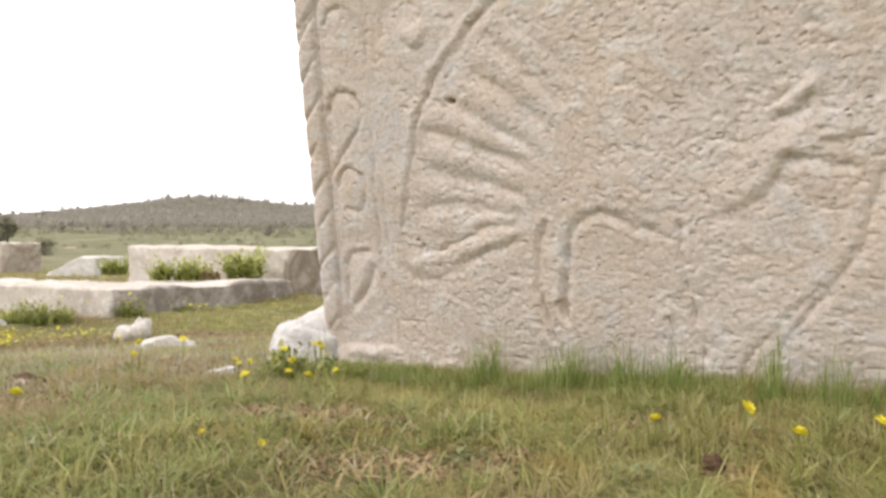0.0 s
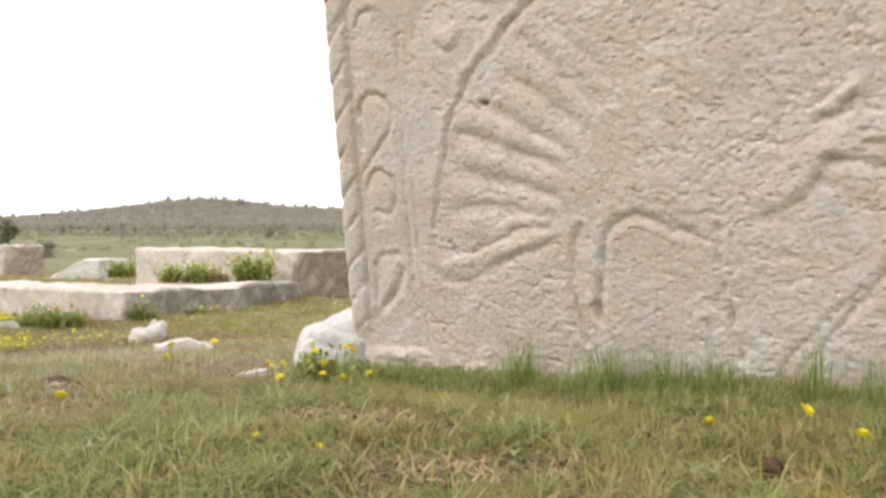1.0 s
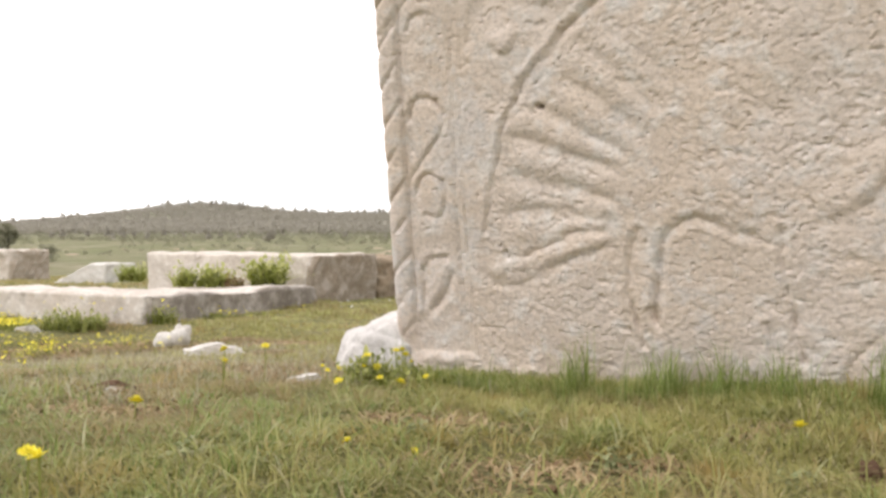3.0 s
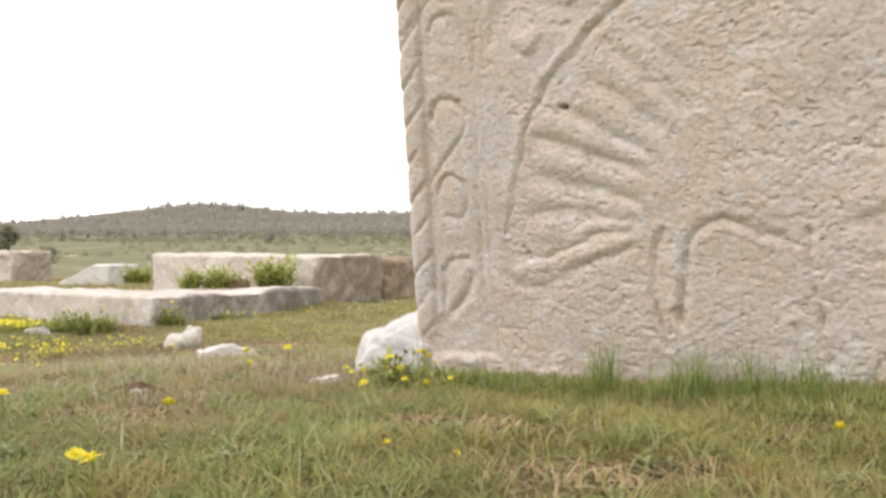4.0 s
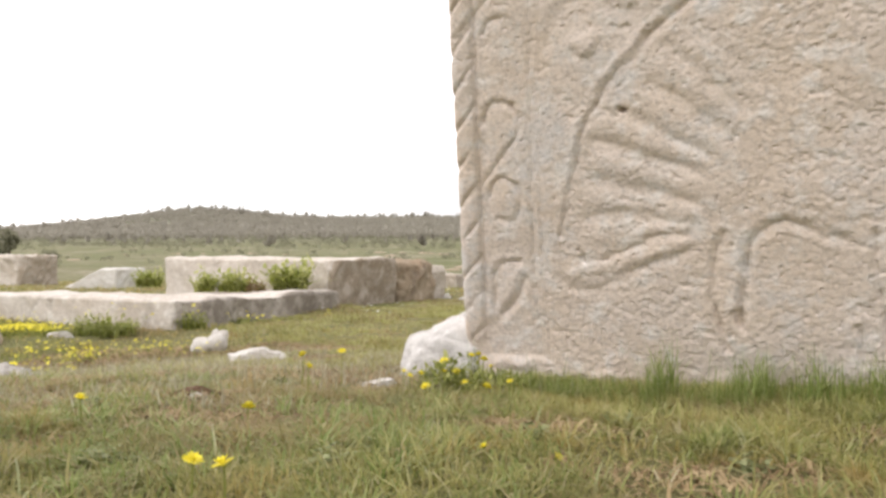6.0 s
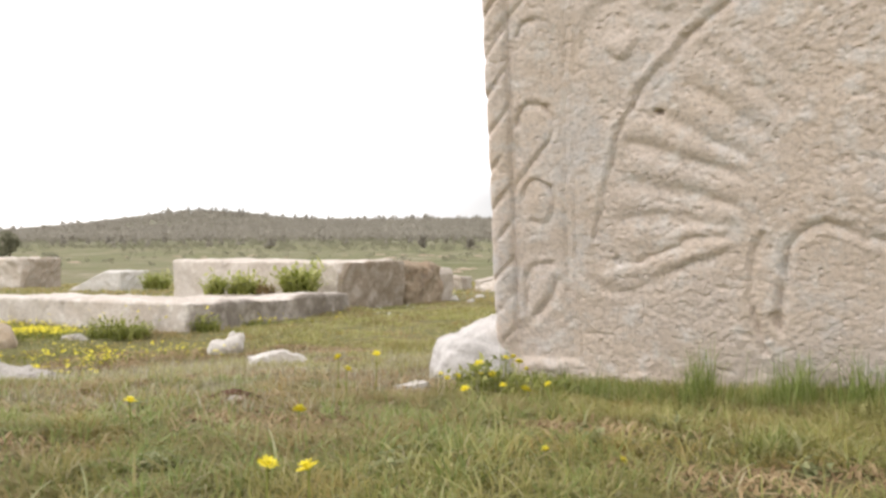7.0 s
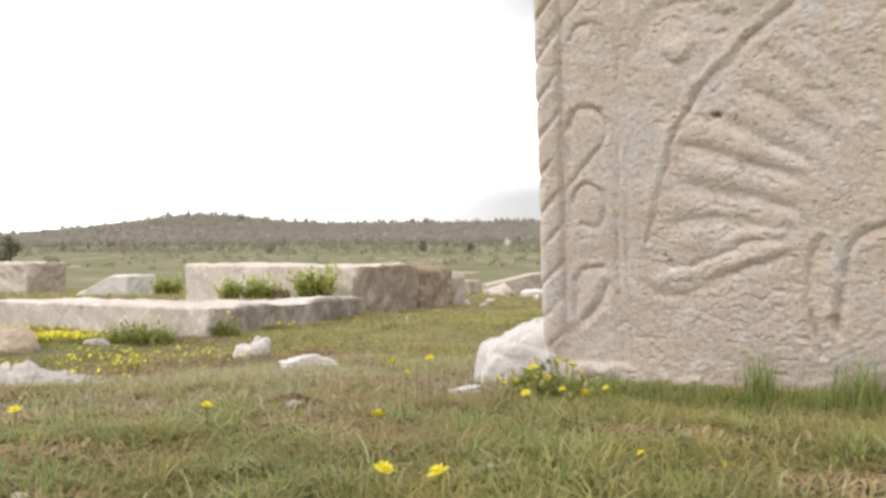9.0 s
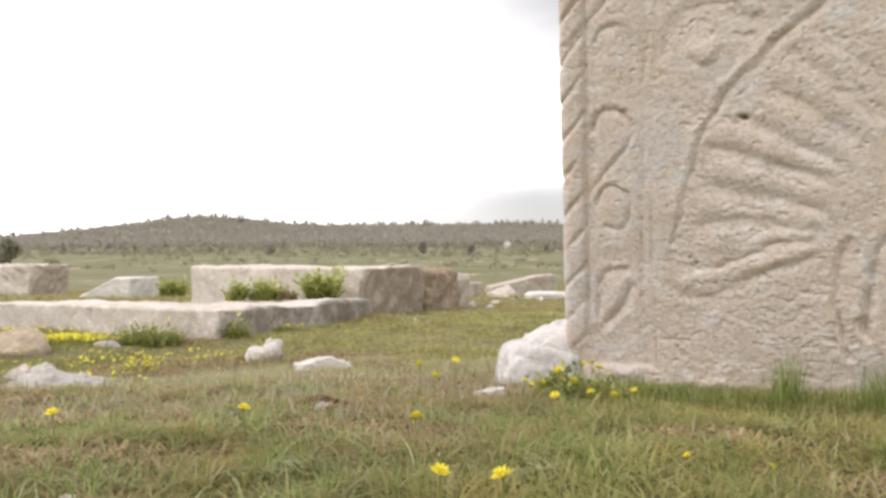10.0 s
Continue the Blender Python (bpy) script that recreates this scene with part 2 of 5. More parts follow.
# leaf colours lifted to pale grey: distance haze is painted into them
haze_wood_green = leaf_material("haze_pale_foliage", [(0.0, (0.36, 0.335, 0.285)), (0.6, (0.38, 0.355, 0.30)), (1.0, (0.40, 0.375, 0.315))], 0.9, 0.5)
haze_scrub_green = leaf_material("haze_pale_scrub", [(0.0, (0.23, 0.225, 0.155)), (0.6, (0.265, 0.26, 0.18)), (1.0, (0.30, 0.29, 0.205))], 0.9, 0.5)
bark = stone_material("bark", (0.13, 0.10, 0.075), (0.2, 0.17, 0.14), (0.09, 0.07, 0.05), (0.05, 0.04, 0.03), 0.3, 4)
plaster = stone_material("white_plaster", (0.78, 0.77, 0.74), (0.82, 0.81, 0.79), (0.72, 0.7, 0.66), (0.5, 0.48, 0.45), 0.05, 0.3)
roof_tile = stone_material("grey_roof", (0.62, 0.60, 0.58), (0.7, 0.68, 0.66), (0.5, 0.47, 0.44), (0.35, 0.32, 0.3), 0.2, 0.3)


# ---- mesh helpers ----
def mesh_of(name, verts, faces, material, smooth_faces=False):
    """faces: a list of index arrays, each of shape (n, 3) or (n, 4)."""
    me = bpy.data.meshes.new(name)
    verts = np.asarray(verts, dtype=np.float32)
    faces = [np.asarray(f, dtype=np.int32) for f in faces if len(f)]
    loops = np.concatenate([f.ravel() for f in faces])
    sizes = np.concatenate([np.full(len(f), f.shape[1], dtype=np.int32) for f in faces])
    starts = np.concatenate([[0], np.cumsum(sizes)[:-1]]).astype(np.int32)
    me.vertices.add(len(verts)); me.vertices.foreach_set("co", verts.ravel())
    me.loops.add(len(loops)); me.loops.foreach_set("vertex_index", loops)
    me.polygons.add(len(sizes)); me.polygons.foreach_set("loop_start", starts)
    me.polygons.foreach_set("use_smooth", np.full(len(sizes), smooth_faces))
    me.update(calc_edges=True)
    me.materials.append(material)
    return me


def part(name, me, parent, label=""):
    ob = new(name, me)
    ob.parent = parent
    if label:
        tagged(ob, label)
    return ob


# ---- the ground ----
PROFILE_Y = [-3000, -40, 0, 1.2, 2.1, 2.7, 3.3, 4, 4.9, 7, 13, 20, 40, 90, 180, 330, 520, 760, 1500, 3000]
PROFILE_Z = [0, 0, .05, .04, 0, -.07, -.145, -.18, -.19, -.22, -.42, -.70, -1.25, -1.75, -1.3, .6, 5, 14, 20, 20]


def ground_z(x, y, detail=True):
    x, y = np.asarray(x, float), np.asarray(y, float)
    z = np.interp(y, PROFILE_Y, PROFILE_Z)
    z = z + 0.015 * smooth(0.0, 0.9, x) * smooth(4, 1.5, y) * smooth(-3, 0.5, y)
    z = z - 0.04 * smooth(-1.0, -2.0, x) * smooth(5, 3.6, y) * smooth(1.3, 2.2, y)
    # the wooded ridge
    far = np.exp(-((y - 950) / 210) ** 2)
    z = z + far * (4 - 10 * np.exp(-((x + 540) / 130) ** 2) + 25 * np.exp(-((x + 330) / 105) ** 2) + 11 * np.exp(-((x + 130) / 110) ** 2) + 8 * np.exp(-((x - 40) / 130) ** 2) + 7 * fbm(x / 120, y / 300, 31, 3))
    if detail:
        near = smooth(14, 5, np.hypot(x, y))
        z = z + near * (0.035 * fbm(x / 0.55, y / 0.55, 11, 3) + 0.012 * fbm(x / 0.09, y / 0.09, 12, 2))
        z = z + smooth(6, 40, np.hypot(x, y)) * 0.35 * fbm(x / 9, y / 9, 13, 3)
    return z


def build_ground():
    rings = np.concatenate([np.linspace(0.05, 7, 230), 7 * (3000 / 7) ** np.linspace(0.008, 1, 190)])
    turn = np.concatenate([np.linspace(-55, 55, 330), np.linspace(55, 305, 90)[1:-1]])
    a, r = np.meshgrid(np.radians(turn), rings)
    x, y = np.sin(a) * r - 0.3, np.cos(a) * r
    v = np.stack([x, y, ground_z(x, y)], -1).reshape(-1, 3)
    nr, na = a.shape
    i, j = np.meshgrid(np.arange(nr - 1), np.arange(na), indexing="ij")
    k = (j + 1) % na
    quads = np.stack([i * na + j, i * na + k, (i + 1) * na + k, (i + 1) * na + j], -1).reshape(-1, 4)[:, ::-1]
    ob = new("ground", mesh_of("ground", v, [quads, np.stack([np.full(na, len(v) - 0) * 0 + 0, np.arange(na), (np.arange(na) + 1) % na], -1)[1:-1]], soil, True))
    tagged(ob, "grassy karst meadow with bare brown earth patches", "ground", kind="structure")


build_ground()

# ---- the carved tombstone ----
FACE_O = np.array((-0.1561, 2.1227, 0.0))       # foot of the inner border line
FACE_U = np.array((0.86447, -0.50268, 0.0))     # along the face
FACE_N = np.array((-0.48893, -0.84081, -0.23235))
BACK = np.array((0.50268, 0.86447, 0.0))
LEFT, SHEAR, WIDE, DEEP, CORNER = -0.266, 0.079, 1.957, 0.95, 0.026
HOLE = (0.266, 0.724)


# The carving: strokes of half width, depth, share of the crisp cut (the rest is a soft hollow) and a line along the face
def upper_vine_strokes():
    """Scrolls that climb the border band: a stem that swings from loop to loop."""
    loop, thin = (0.0080, 0.0085, 0.62), (0.0072, 0.0068, 0.58)
    return [
        (*thin, [(-0.165, 0.955), (-0.123, 0.993), (-0.088, 1.021), (-0.050, 1.060)]),
        (*thin, [(-0.088, 0.958), (-0.070, 0.982), (-0.034, 0.990)]),
        (0.010, 0.0020, 0.3, [(-0.034, 0.990), (-0.001, 0.97), (0.008, 0.931), (0.002, 0.885)]),
        (*loop, [(-0.118, 0.728), (-0.104, 0.761), (-0.079, 0.775), (-0.048, 0.775), (-0.026, 0.765)]),
        (*thin, [(-0.026, 0.765), (-0.016, 0.742), (-0.015, 0.705), (-0.034, 0.669), (-0.060, 0.641), (-0.094, 0.604), (-0.133, 0.565), (-0.177, 0.527)]),
        (*thin, [(-0.118, 0.735), (-0.127, 0.690), (-0.122, 0.640)]),
    ]


def lower_vine_strokes():
    """The two lower scrolls of the border band."""
    loop, thin = (0.0080, 0.0085, 0.62), (0.0072, 0.0068, 0.58)
    return [
        (*thin, [(-0.122, 0.520), (-0.103, 0.560), (-0.071, 0.570), (-0.040, 0.553)]),
        (0.008, 0.0058, 0.5, [(-0.040, 0.553), (-0.028, 0.520), (-0.037, 0.477), (-0.066, 0.452), (-0.100, 0.458)]),
        (*loop, [(-0.146, 0.190), (-0.137, 0.284), (-0.128, 0.317), (-0.102, 0.335), (-0.060, 0.335)]),
        (0.010, 0.0095, 0.55, [(-0.046, 0.292), (-0.064, 0.252), (-0.090, 0.216), (-0.133, 0.174), (-0.182, 0.143)]),
    ]


def border_strokes():
    """The narrow raised fillet between the border band and the panel."""
    strokes = []
    for shift, deep in ((-0.004, 0.0042), (0.021, 0.0030)):
        strokes.append((0.008, deep, 0.45, [(shift + x, v) for x, v in ((0.060, 1.12), (0.044, 0.90), (0.024, 0.687), (0.004, 0.461), (-0.006, 0.30), (-0.012, 0.06))]))
    return strokes


def arc_strokes():
    """The long arc that runs round the fan."""
    return [
        (0.0088, 0.0090, 0.60, [(0.520, 1.040), (0.438, 0.959), (0.391, 0.923), (0.342, 0.886), (0.303, 0.852), (0.264, 0.824), (0.223, 0.781), (0.197, 0.743)]),
        (0.0072, 0.0068, 0.58, [(0.197, 0.743), (0.171, 0.696), (0.146, 0.634), (0.126, 0.577), (0.112, 0.533), (0.093, 0.458), (0.076, 0.410)]),
    ]


def fan_strokes():
    """The fan of rounded ribs in its arc, and the boss above."""
    soft = (0.011, 0.0042, 0.36)
    faint = (0.014, 0.0034, 0.25)
    strokes = arc_strokes()
    strokes += [(*soft, [(0.270, 0.720), (0.297, 0.703), (0.346, 0.674), (0.406, 0.639), (0.465, 0.600)]),
               (0.012, 0.0052, 0.40, [(0.190, 0.654), (0.242, 0.638), (0.306, 0.616), (0.368, 0.593), (0.425, 0.570)]),
               (*soft, [(0.175, 0.560), (0.237, 0.547), (0.302, 0.530), (0.365, 0.511), (0.430, 0.493)]),
               (*soft, [(0.150, 0.462), (0.206, 0.464), (0.247, 0.470), (0.300, 0.463), (0.363, 0.443), (0.425, 0.438)]),
               (0.009, 0.0066, 0.55, [(0.128, 0.352), (0.172, 0.344), (0.228, 0.363), (0.283, 0.385), (0.310, 0.403), (0.362, 0.409), (0.405, 0.412)]),
               (0.010, 0.0064, 0.50, [(0.060, 0.297), (0.080, 0.276), (0.102, 0.265), (0.153, 0.262), (0.211, 0.288), (0.281, 0.322), (0.321, 0.340), (0.373, 0.352), (0.402, 0.371)])]
    for a, b in (((0.335, 0.785), (0.520, 0.640)), ((0.385, 0.850), (0.545, 0.705)), ((0.440, 0.895), (0.575, 0.765))):
        mid = ((a[0] + b[0]) / 2 + 0.004, (a[1] + b[1]) / 2 + 0.006)
        strokes.append((*faint, [a, mid, b]))
    strokes += [(0.009, 0.0048, 0.5, [(0.150, 0.878), (0.165, 0.862), (0.188, 0.857), (0.210, 0.868), (0.224, 0.890)]),
                (0.012, 0.0042, 0.35, [(0.086, 0.900), (0.096, 0.942), (0.120, 0.975), (0.162, 0.999), (0.208, 1.000), (0.252, 0.975), (0.307, 0.945)])]
    return strokes


def beast_strokes():
    """The long-necked beast: the hollow under its belly, and its legs."""
    leg = (0.008, 0.0100, 0.6)
    return [
        (0.010, 0.0090, 0.52, [(0.518, 0.200), (0.530, 0.288), (0.538, 0.358), (0.551, 0.402), (0.584, 0.427), (0.621, 0.441), (0.656, 0.429), (0.702, 0.411), (0.745, 0.391)]),
        (*leg, [(0.488, 0.413), (0.467, 0.357), (0.460, 0.315), (0.456, 0.262), (0.461, 0.221), (0.471, 0.178), (0.482, 0.120)]),
        (0.0075, 0.0085, 0.55, [(0.518, 0.190), (0.526, 0.250), (0.531, 0.300), (0.538, 0.358)]),
        (0.009, 0.0130, 0.6, [(0.511, 0.212), (0.516, 0.196), (0.520, 0.180)]),
        (0.008, 0.0125, 0.58, [(0.802, 0.410), (0.803, 0.370), (0.807, 0.321), (0.814, 0.257), (0.823, 0.215), (0.831, 0.166), (0.840, 0.105)]),
        (0.007, 0.0085, 0.5, [(0.768, 0.190), (0.773, 0.165), (0.780, 0.100)]),
    ]


def head_strokes():
    """The beast's neck, ears and open jaws."""
    return [
        (0.011, 0.0070, 0.42, [(0.965, 0.465), (0.983, 0.484), (1.010, 0.523), (1.028, 0.545)]),
        (0.013, 0.0036, 0.30, [(0.880, 0.428), (0.920, 0.440), (0.965, 0.465)]),
        (0.010, 0.0085, 0.60, [(1.020, 0.542), (1.066, 0.539), (1.106, 0.528), (1.130, 0.524)]),
        (0.007, 0.0060, 0.55, [(1.085, 0.574), (1.115, 0.571), (1.148, 0.583)]),
        (0.0085, 0.0100, 0.50, [(1.012, 0.630), (1.033, 0.634), (1.048, 0.645), (1.058, 0.662)]),
        (0.009, 0.0060, 0.45, [(1.020, 0.670), (1.006, 0.657)]),
        (0.008, 0.0048, 0.5, [(0.919, 0.690), (0.927, 0.642), (0.926, 0.585)]),
    ]


def stalk_strokes():
    """Stalks that rise before the beast."""
    return [
        (0.009, 0.0058, 0.42, [(1.184, 0.512), (1.168, 0.45), (1.149, 0.373), (1.125, 0.327), (1.095, 0.279), (1.064, 0.235), (1.026, 0.177), (0.985, 0.120)]),
        (0.008, 0.0050, 0.48, [(1.074, 0.278), (1.021, 0.214), (0.988, 0.174), (0.941, 0.112), (0.912, 0.060)]),
        (0.012, 0.0022, 0.40, [(1.214, 0.731), (1.162, 0.635), (1.148, 0.572)]),
    ]


# Raised ribs, leaves and limbs: from, to, half width, height
RIBS = [
    ((0.187, 0.893), (0.190, 0.888), 0.036, 0.017),
    ((0.227, 0.690), (0.440, 0.590), 0.027, 0.008),
    ((0.200, 0.603), (0.424, 0.530), 0.029, 0.009),
    ((0.165, 0.513), (0.410, 0.472), 0.026, 0.007),
    ((0.140, 0.409), (0.382, 0.428), 0.028, 0.008),
    ((0.105, 0.308), (0.385, 0.386), 0.022, 0.008),
    ((0.305, 0.752), (0.495, 0.618), 0.029, 0.006),
    ((0.364, 0.818), (0.530, 0.672), 0.029, 0.005),
]
LEAVES_AND_LIMBS = [
    ((-0.066, 0.712), (-0.088, 0.654), 0.024, 0.005),
    ((-0.075, 0.511), (-0.076, 0.507), 0.026, 0.005),
    ((-0.092, 0.289), (-0.108, 0.232), 0.019, 0.006),
    ((-0.045, 0.940), (-0.048, 0.900), 0.026, 0.004),
    ((1.100, 0.600), (1.027, 0.580), 0.036, 0.008),
    ((1.006, 0.562), (0.918, 0.475), 0.040, 0.008),
    ((0.873, 0.480), (0.627, 0.495), 0.055, 0.004),
    ((1.070, 0.690), (1.050, 0.675), 0.015, 0.010),
    ((1.022, 0.662), (1.010, 0.645), 0.012, 0.008),
    ((0.492, 0.330), (0.498, 0.230), 0.020, 0.004),
    ((0.330, 0.905), (0.230, 0.812), 0.016, 0.005),
    ((0.150, 0.700), (0.086, 0.500), 0.016, 0.004),
]


def distance_to(pu, pv, line):
    best = np.full(pu.shape, 9.0)
    for (ax, ay), (bx, by) in zip(line, line[1:]):
        dx, dy = bx - ax, by - ay
        k = np.clip(((pu - ax) * dx + (pv - ay) * dy) / (dx * dx + dy * dy + 1e-12), 0, 1)
        best = np.minimum(best, np.hypot(pu - ax - k * dx, pv - ay - k * dy))
    return best


def curve_through(points):
    """A smooth line through a few points."""
    p = [np.array(q) for q in points]
    p = [2 * p[0] - p[1]] + p + [2 * p[-1] - p[-2]]
    line = []
    for a, b, c, d in zip(p, p[1:], p[2:], p[3:]):
        for k in np.linspace(0, 1, 6)[:-1]:
            line.append(0.5 * (2 * b + (c - a) * k + (2 * a - 5 * b + 4 * c - d) * k * k + (3 * b - a - 3 * c + d) * k ** 3))
    return [tuple(q) for q in line] + [tuple(p[-2])]


def relief(u, v):
    """Height of the carving over the plain face."""
    w = u - (LEFT + SHEAR * v)               # from the arris
    wob_u = u + 0.007 * fbm(u / 0.05, v / 0.05, 51, 4, 0.6)
    wob_v = v + 0.007 * fbm(u / 0.05, v / 0.05, 52, 4, 0.6)
    h = np.zeros_like(u)
    for a, b, half, high in RIBS + LEAVES_AND_LIMBS:
        d = distance_to(wob_u, wob_v, [a, b]) / half
        h += 0.48 * high * np.exp(-(d / 0.95) ** 2.6)
    for half, deep, crisp, pts in upper_vine_strokes() + lower_vine_strokes() + border_strokes() + fan_strokes() + beast_strokes() + head_strokes() + stalk_strokes():
        line = curve_through(pts)
        near = (u > min(p[0] for p in pts) - 0.1) & (u < max(p[0] for p in pts) + 0.1) & (v > min(p[1] for p in pts) - 0.1) & (v < max(p[1] for p in pts) + 0.1)
        nu_, nv_ = wob_u[near], wob_v[near]
        d = distance_to(nu_, nv_, line) / (0.75 * half)
        soft_side = distance_to(nu_ - 0.006, nv_ + 0.009, line) / (2.0 * half)
        wear = np.clip(0.85 + 1.6 * fbm(u[near] / 0.05, v[near] / 0.05, 53, 3), 0.1, 1.3)
        h[near] -= 0.8 * deep * (min(crisp + 0.22, 0.85) * wear * np.exp(-np.abs(d) ** 1.7) + 0.8 * (1 - crisp) * np.exp(-soft_side ** 2))
        h[near] += 0.16 * deep * np.exp(-((d - 3.0) / 1.4) ** 2)
    # rope moulding on the arris
    rope = smooth(0.078, 0.064, w)
    coil = ((v - 1.1 * np.clip(w - 0.012, -0.05, 0.2) - 0.082 + 0.006 * fbm(v / 0.07, w / 0.07, 57, 2)) / 0.1045) % 1.0
    coil = np.minimum(coil, 1 - coil)
    round_ = np.sqrt(np.clip(1 - ((w - 0.032) / 0.046) ** 2, 0, 1))
    wear = np.clip(0.8 + 1.2 * fbm(u / 0.05, v / 0.05, 56, 2), 0.2, 1.2)
    h += rope * (0.011 * round_ - 0.0075 * wear * np.exp(-(coil / 0.10) ** 2) * (0.35 + 0.65 * smooth(-0.005, 0.02, w))) * smooth(0.06, 0.14, v)
    h -= 0.0055 * np.exp(-((w - 0.073) / 0.008) ** 2) * smooth(0.12, 0.2, v)
    # weathering: pecked with slanting blows and flaked, a little calmer in the border band
    calm = 0.88 * (0.65 + 0.35 * smooth(0.24, 0.36, w)) * (0.75 + 0.6 * np.clip(fbm(u / 0.22, v / 0.22, 58, 2) + 0.4, 0, 1))
    along, across = u * 0.86 + v * 0.5, v * 0.86 - u * 0.5
    h += 0.008 * fbm(u / 0.17, v / 0.17, 60, 3, 0.34)
    h += calm * (0.0011 * fbm(along / 0.055, across / 0.040, 61, 2) + 0.0019 * fbm(along / 0.013, across / 0.0095, 63, 3, 0.62))
    blows = 1 - 2.2 * np.abs(fbm(along / 0.028, across / 0.013, 68, 2))
    h -= calm * 0.0007 * np.clip(blows - 0.45, 0, 1) * (0.4 + 1.8 * smooth(0.30, 0.16, v) * smooth(0.15, 0.4, u))
    chips = np.clip(fbm((u + 0.4 * v) / 0.03, v / 0.02, 66, 3) - 0.20, 0, 1)
    pits = np.clip(fbm(u / 0.012, v / 0.010, 70, 2) - 0.38, 0, 1)
    h -= calm * 0.008 * chips + (0.5 + 0.5 * calm) * 0.020 * pits
    # the deep drilled hole beside the fan
    h -= 0.036 * np.exp(-(np.hypot((u - HOLE[0] + 0.4 * (v - HOLE[1])) / 0.009, (v - HOLE[1]) / 0.0055)) ** 2)
    # small deep pits where the fan's lowest ribs have broken out
    for pu, pv, size, deep in ((0.130, 0.354, 0.008, 0.012), (0.136, 0.340, 0.006, 0.012), (0.118, 0.372, 0.006, 0.008), (0.180, 0.300, 0.005, 0.006)):
        h -= deep * np.exp(-(np.hypot(wob_u - pu, wob_v - pv) / size) ** 2)
    # rough foot: a broken lip that stands out under the dressed face
    edge = 0.030 - 0.10 * np.clip(u, -0.25, 0.1) + 0.05 * fbm(u / 0.13, v * 0 + 3.1, 74, 3)
    lip = smooth(edge + 0.016, edge - 0.012, v)
    h += lip * (0.25 + 0.75 * smooth(0.34, 0.12, u)) * (0.012 + 0.016 * fbm(u / 0.10, v / 0.06, 75, 3)) + smooth(0.14, 0.0, v) * 0.010 * fbm(u / 0.2, v / 0.16, 76, 3)
    return h


def build_tombstone():
    r = CORNER
    front = np.concatenate([np.arange(r, 1.42, 0.0027), np.linspace(1.46, WIDE - r, 12)])
    def corner(cx, cb, a0, a1, n=14):
        a = np.radians(np.linspace(a0, a1, n))[1:-1]
        return np.stack([cx + r * np.cos(a), cb + r * np.sin(a), np.cos(a), np.sin(a)], -1)
    def side(p, q, normal, n):
        k = np.linspace(0, 1, n)[:, None]
        return np.hstack([np.array(p) * (1 - k) + np.array(q) * k, np.tile(normal, (n, 1))])
    ring = np.vstack([
        side((0, DEEP - r), (0, 0.09), (-1, 0), 16), side((0, 0.086), (0, r), (-1, 0), 24),
        corner(r, r, 180, 270, 18),
        np.stack([front, np.zeros_like(front), np.zeros_like(front), -np.ones_like(front)], -1),
        corner(WIDE - r, r, -90, 0), side((WIDE, r), (WIDE, DEEP - r), (1, 0), 16),
        corner(WIDE - r, DEEP - r, 0, 90), side((WIDE - r, DEEP), (r, DEEP), (0, 1), 24), corner(r, DEEP - r, 90, 180)])
    vs = np.concatenate([np.linspace(-0.2, -0.05, 6), np.arange(-0.045, 1.07, 0.0027), np.linspace(1.08, 1.45, 16)])
    s, v = np.meshgrid(np.arange(len(ring)), vs, indexing="ij")
    w, b, nu, nb = [ring[:, k][s] for k in range(4)]
    u = LEFT + SHEAR * v + w
    h = relief(u, v) * smooth(0.5, -0.2, nb) * smooth(0.16, 0.06, b) + 0.012 * fbm((u + b) / 0.08, v / 0.08, 80, 4) * smooth(0.03, 0.12, b)
    lean = -0.2389 * v * (1 - 2 * b / DEEP)
    p = FACE_O + u[..., None] * FACE_U + (b + lean)[..., None] * BACK
    p[..., 2] += 0.97263 * v
    p += h[..., None] * (nu[..., None] * FACE_U - nb[..., None] * FACE_N)
    n, m = s.shape
    thing = new("carved_tombstone")
    thing.location = FACE_O + 0.7 * FACE_U + 0.45 * BACK
    tagged(thing, "tall beige limestone tombstone with worn carved relief", "tombstone")
    on_front = (ring[:, 3] < -0.99)
    rope_end = int(np.argmax(on_front & (ring[:, 0] > 0.070)))
    vine_end = int(np.argmax(on_front & (ring[:, 0] > 0.272)))
    front_end = int(len(ring) - 1 - np.argmax(on_front[::-1]))
    rope_start = 16
    at = np.array(thing.location)
    for name, a, b, label in (("rope_moulding", rope_start, rope_end, "rope-twist moulding on the edge"), ("vine_border", rope_end, vine_end, "border band of carved scrolls"),
                              ("relief_panel", vine_end, front_end, "panel with a carved beast and fan"), ("body", front_end, n + rope_start, "plain rough sides and top")):
        cols = np.arange(a, b + 1) % n
        verts = p[cols].reshape(-1, 3) - at
        i, j = np.meshgrid(np.arange(len(cols) - 1), np.arange(m - 1), indexing="ij")
        faces = [np.stack([i * m + j, (i + 1) * m + j, (i + 1) * m + j + 1, i * m + j + 1], -1).reshape(-1, 4)]
        if name == "body":
            verts = np.vstack([verts, p[:, -1] - at, (p[:, -1].mean(0) + np.array((0, 0, 0.05)) - at)[None]])
            ids = np.arange(n)
            faces.append(np.stack([len(cols) * m + ids, len(cols) * m + (ids + 1) % n, np.full(n, len(cols) * m + n)], -1))
        part(name, mesh_of(name, verts, faces, carved_stone, True), thing, label)


build_tombstone()


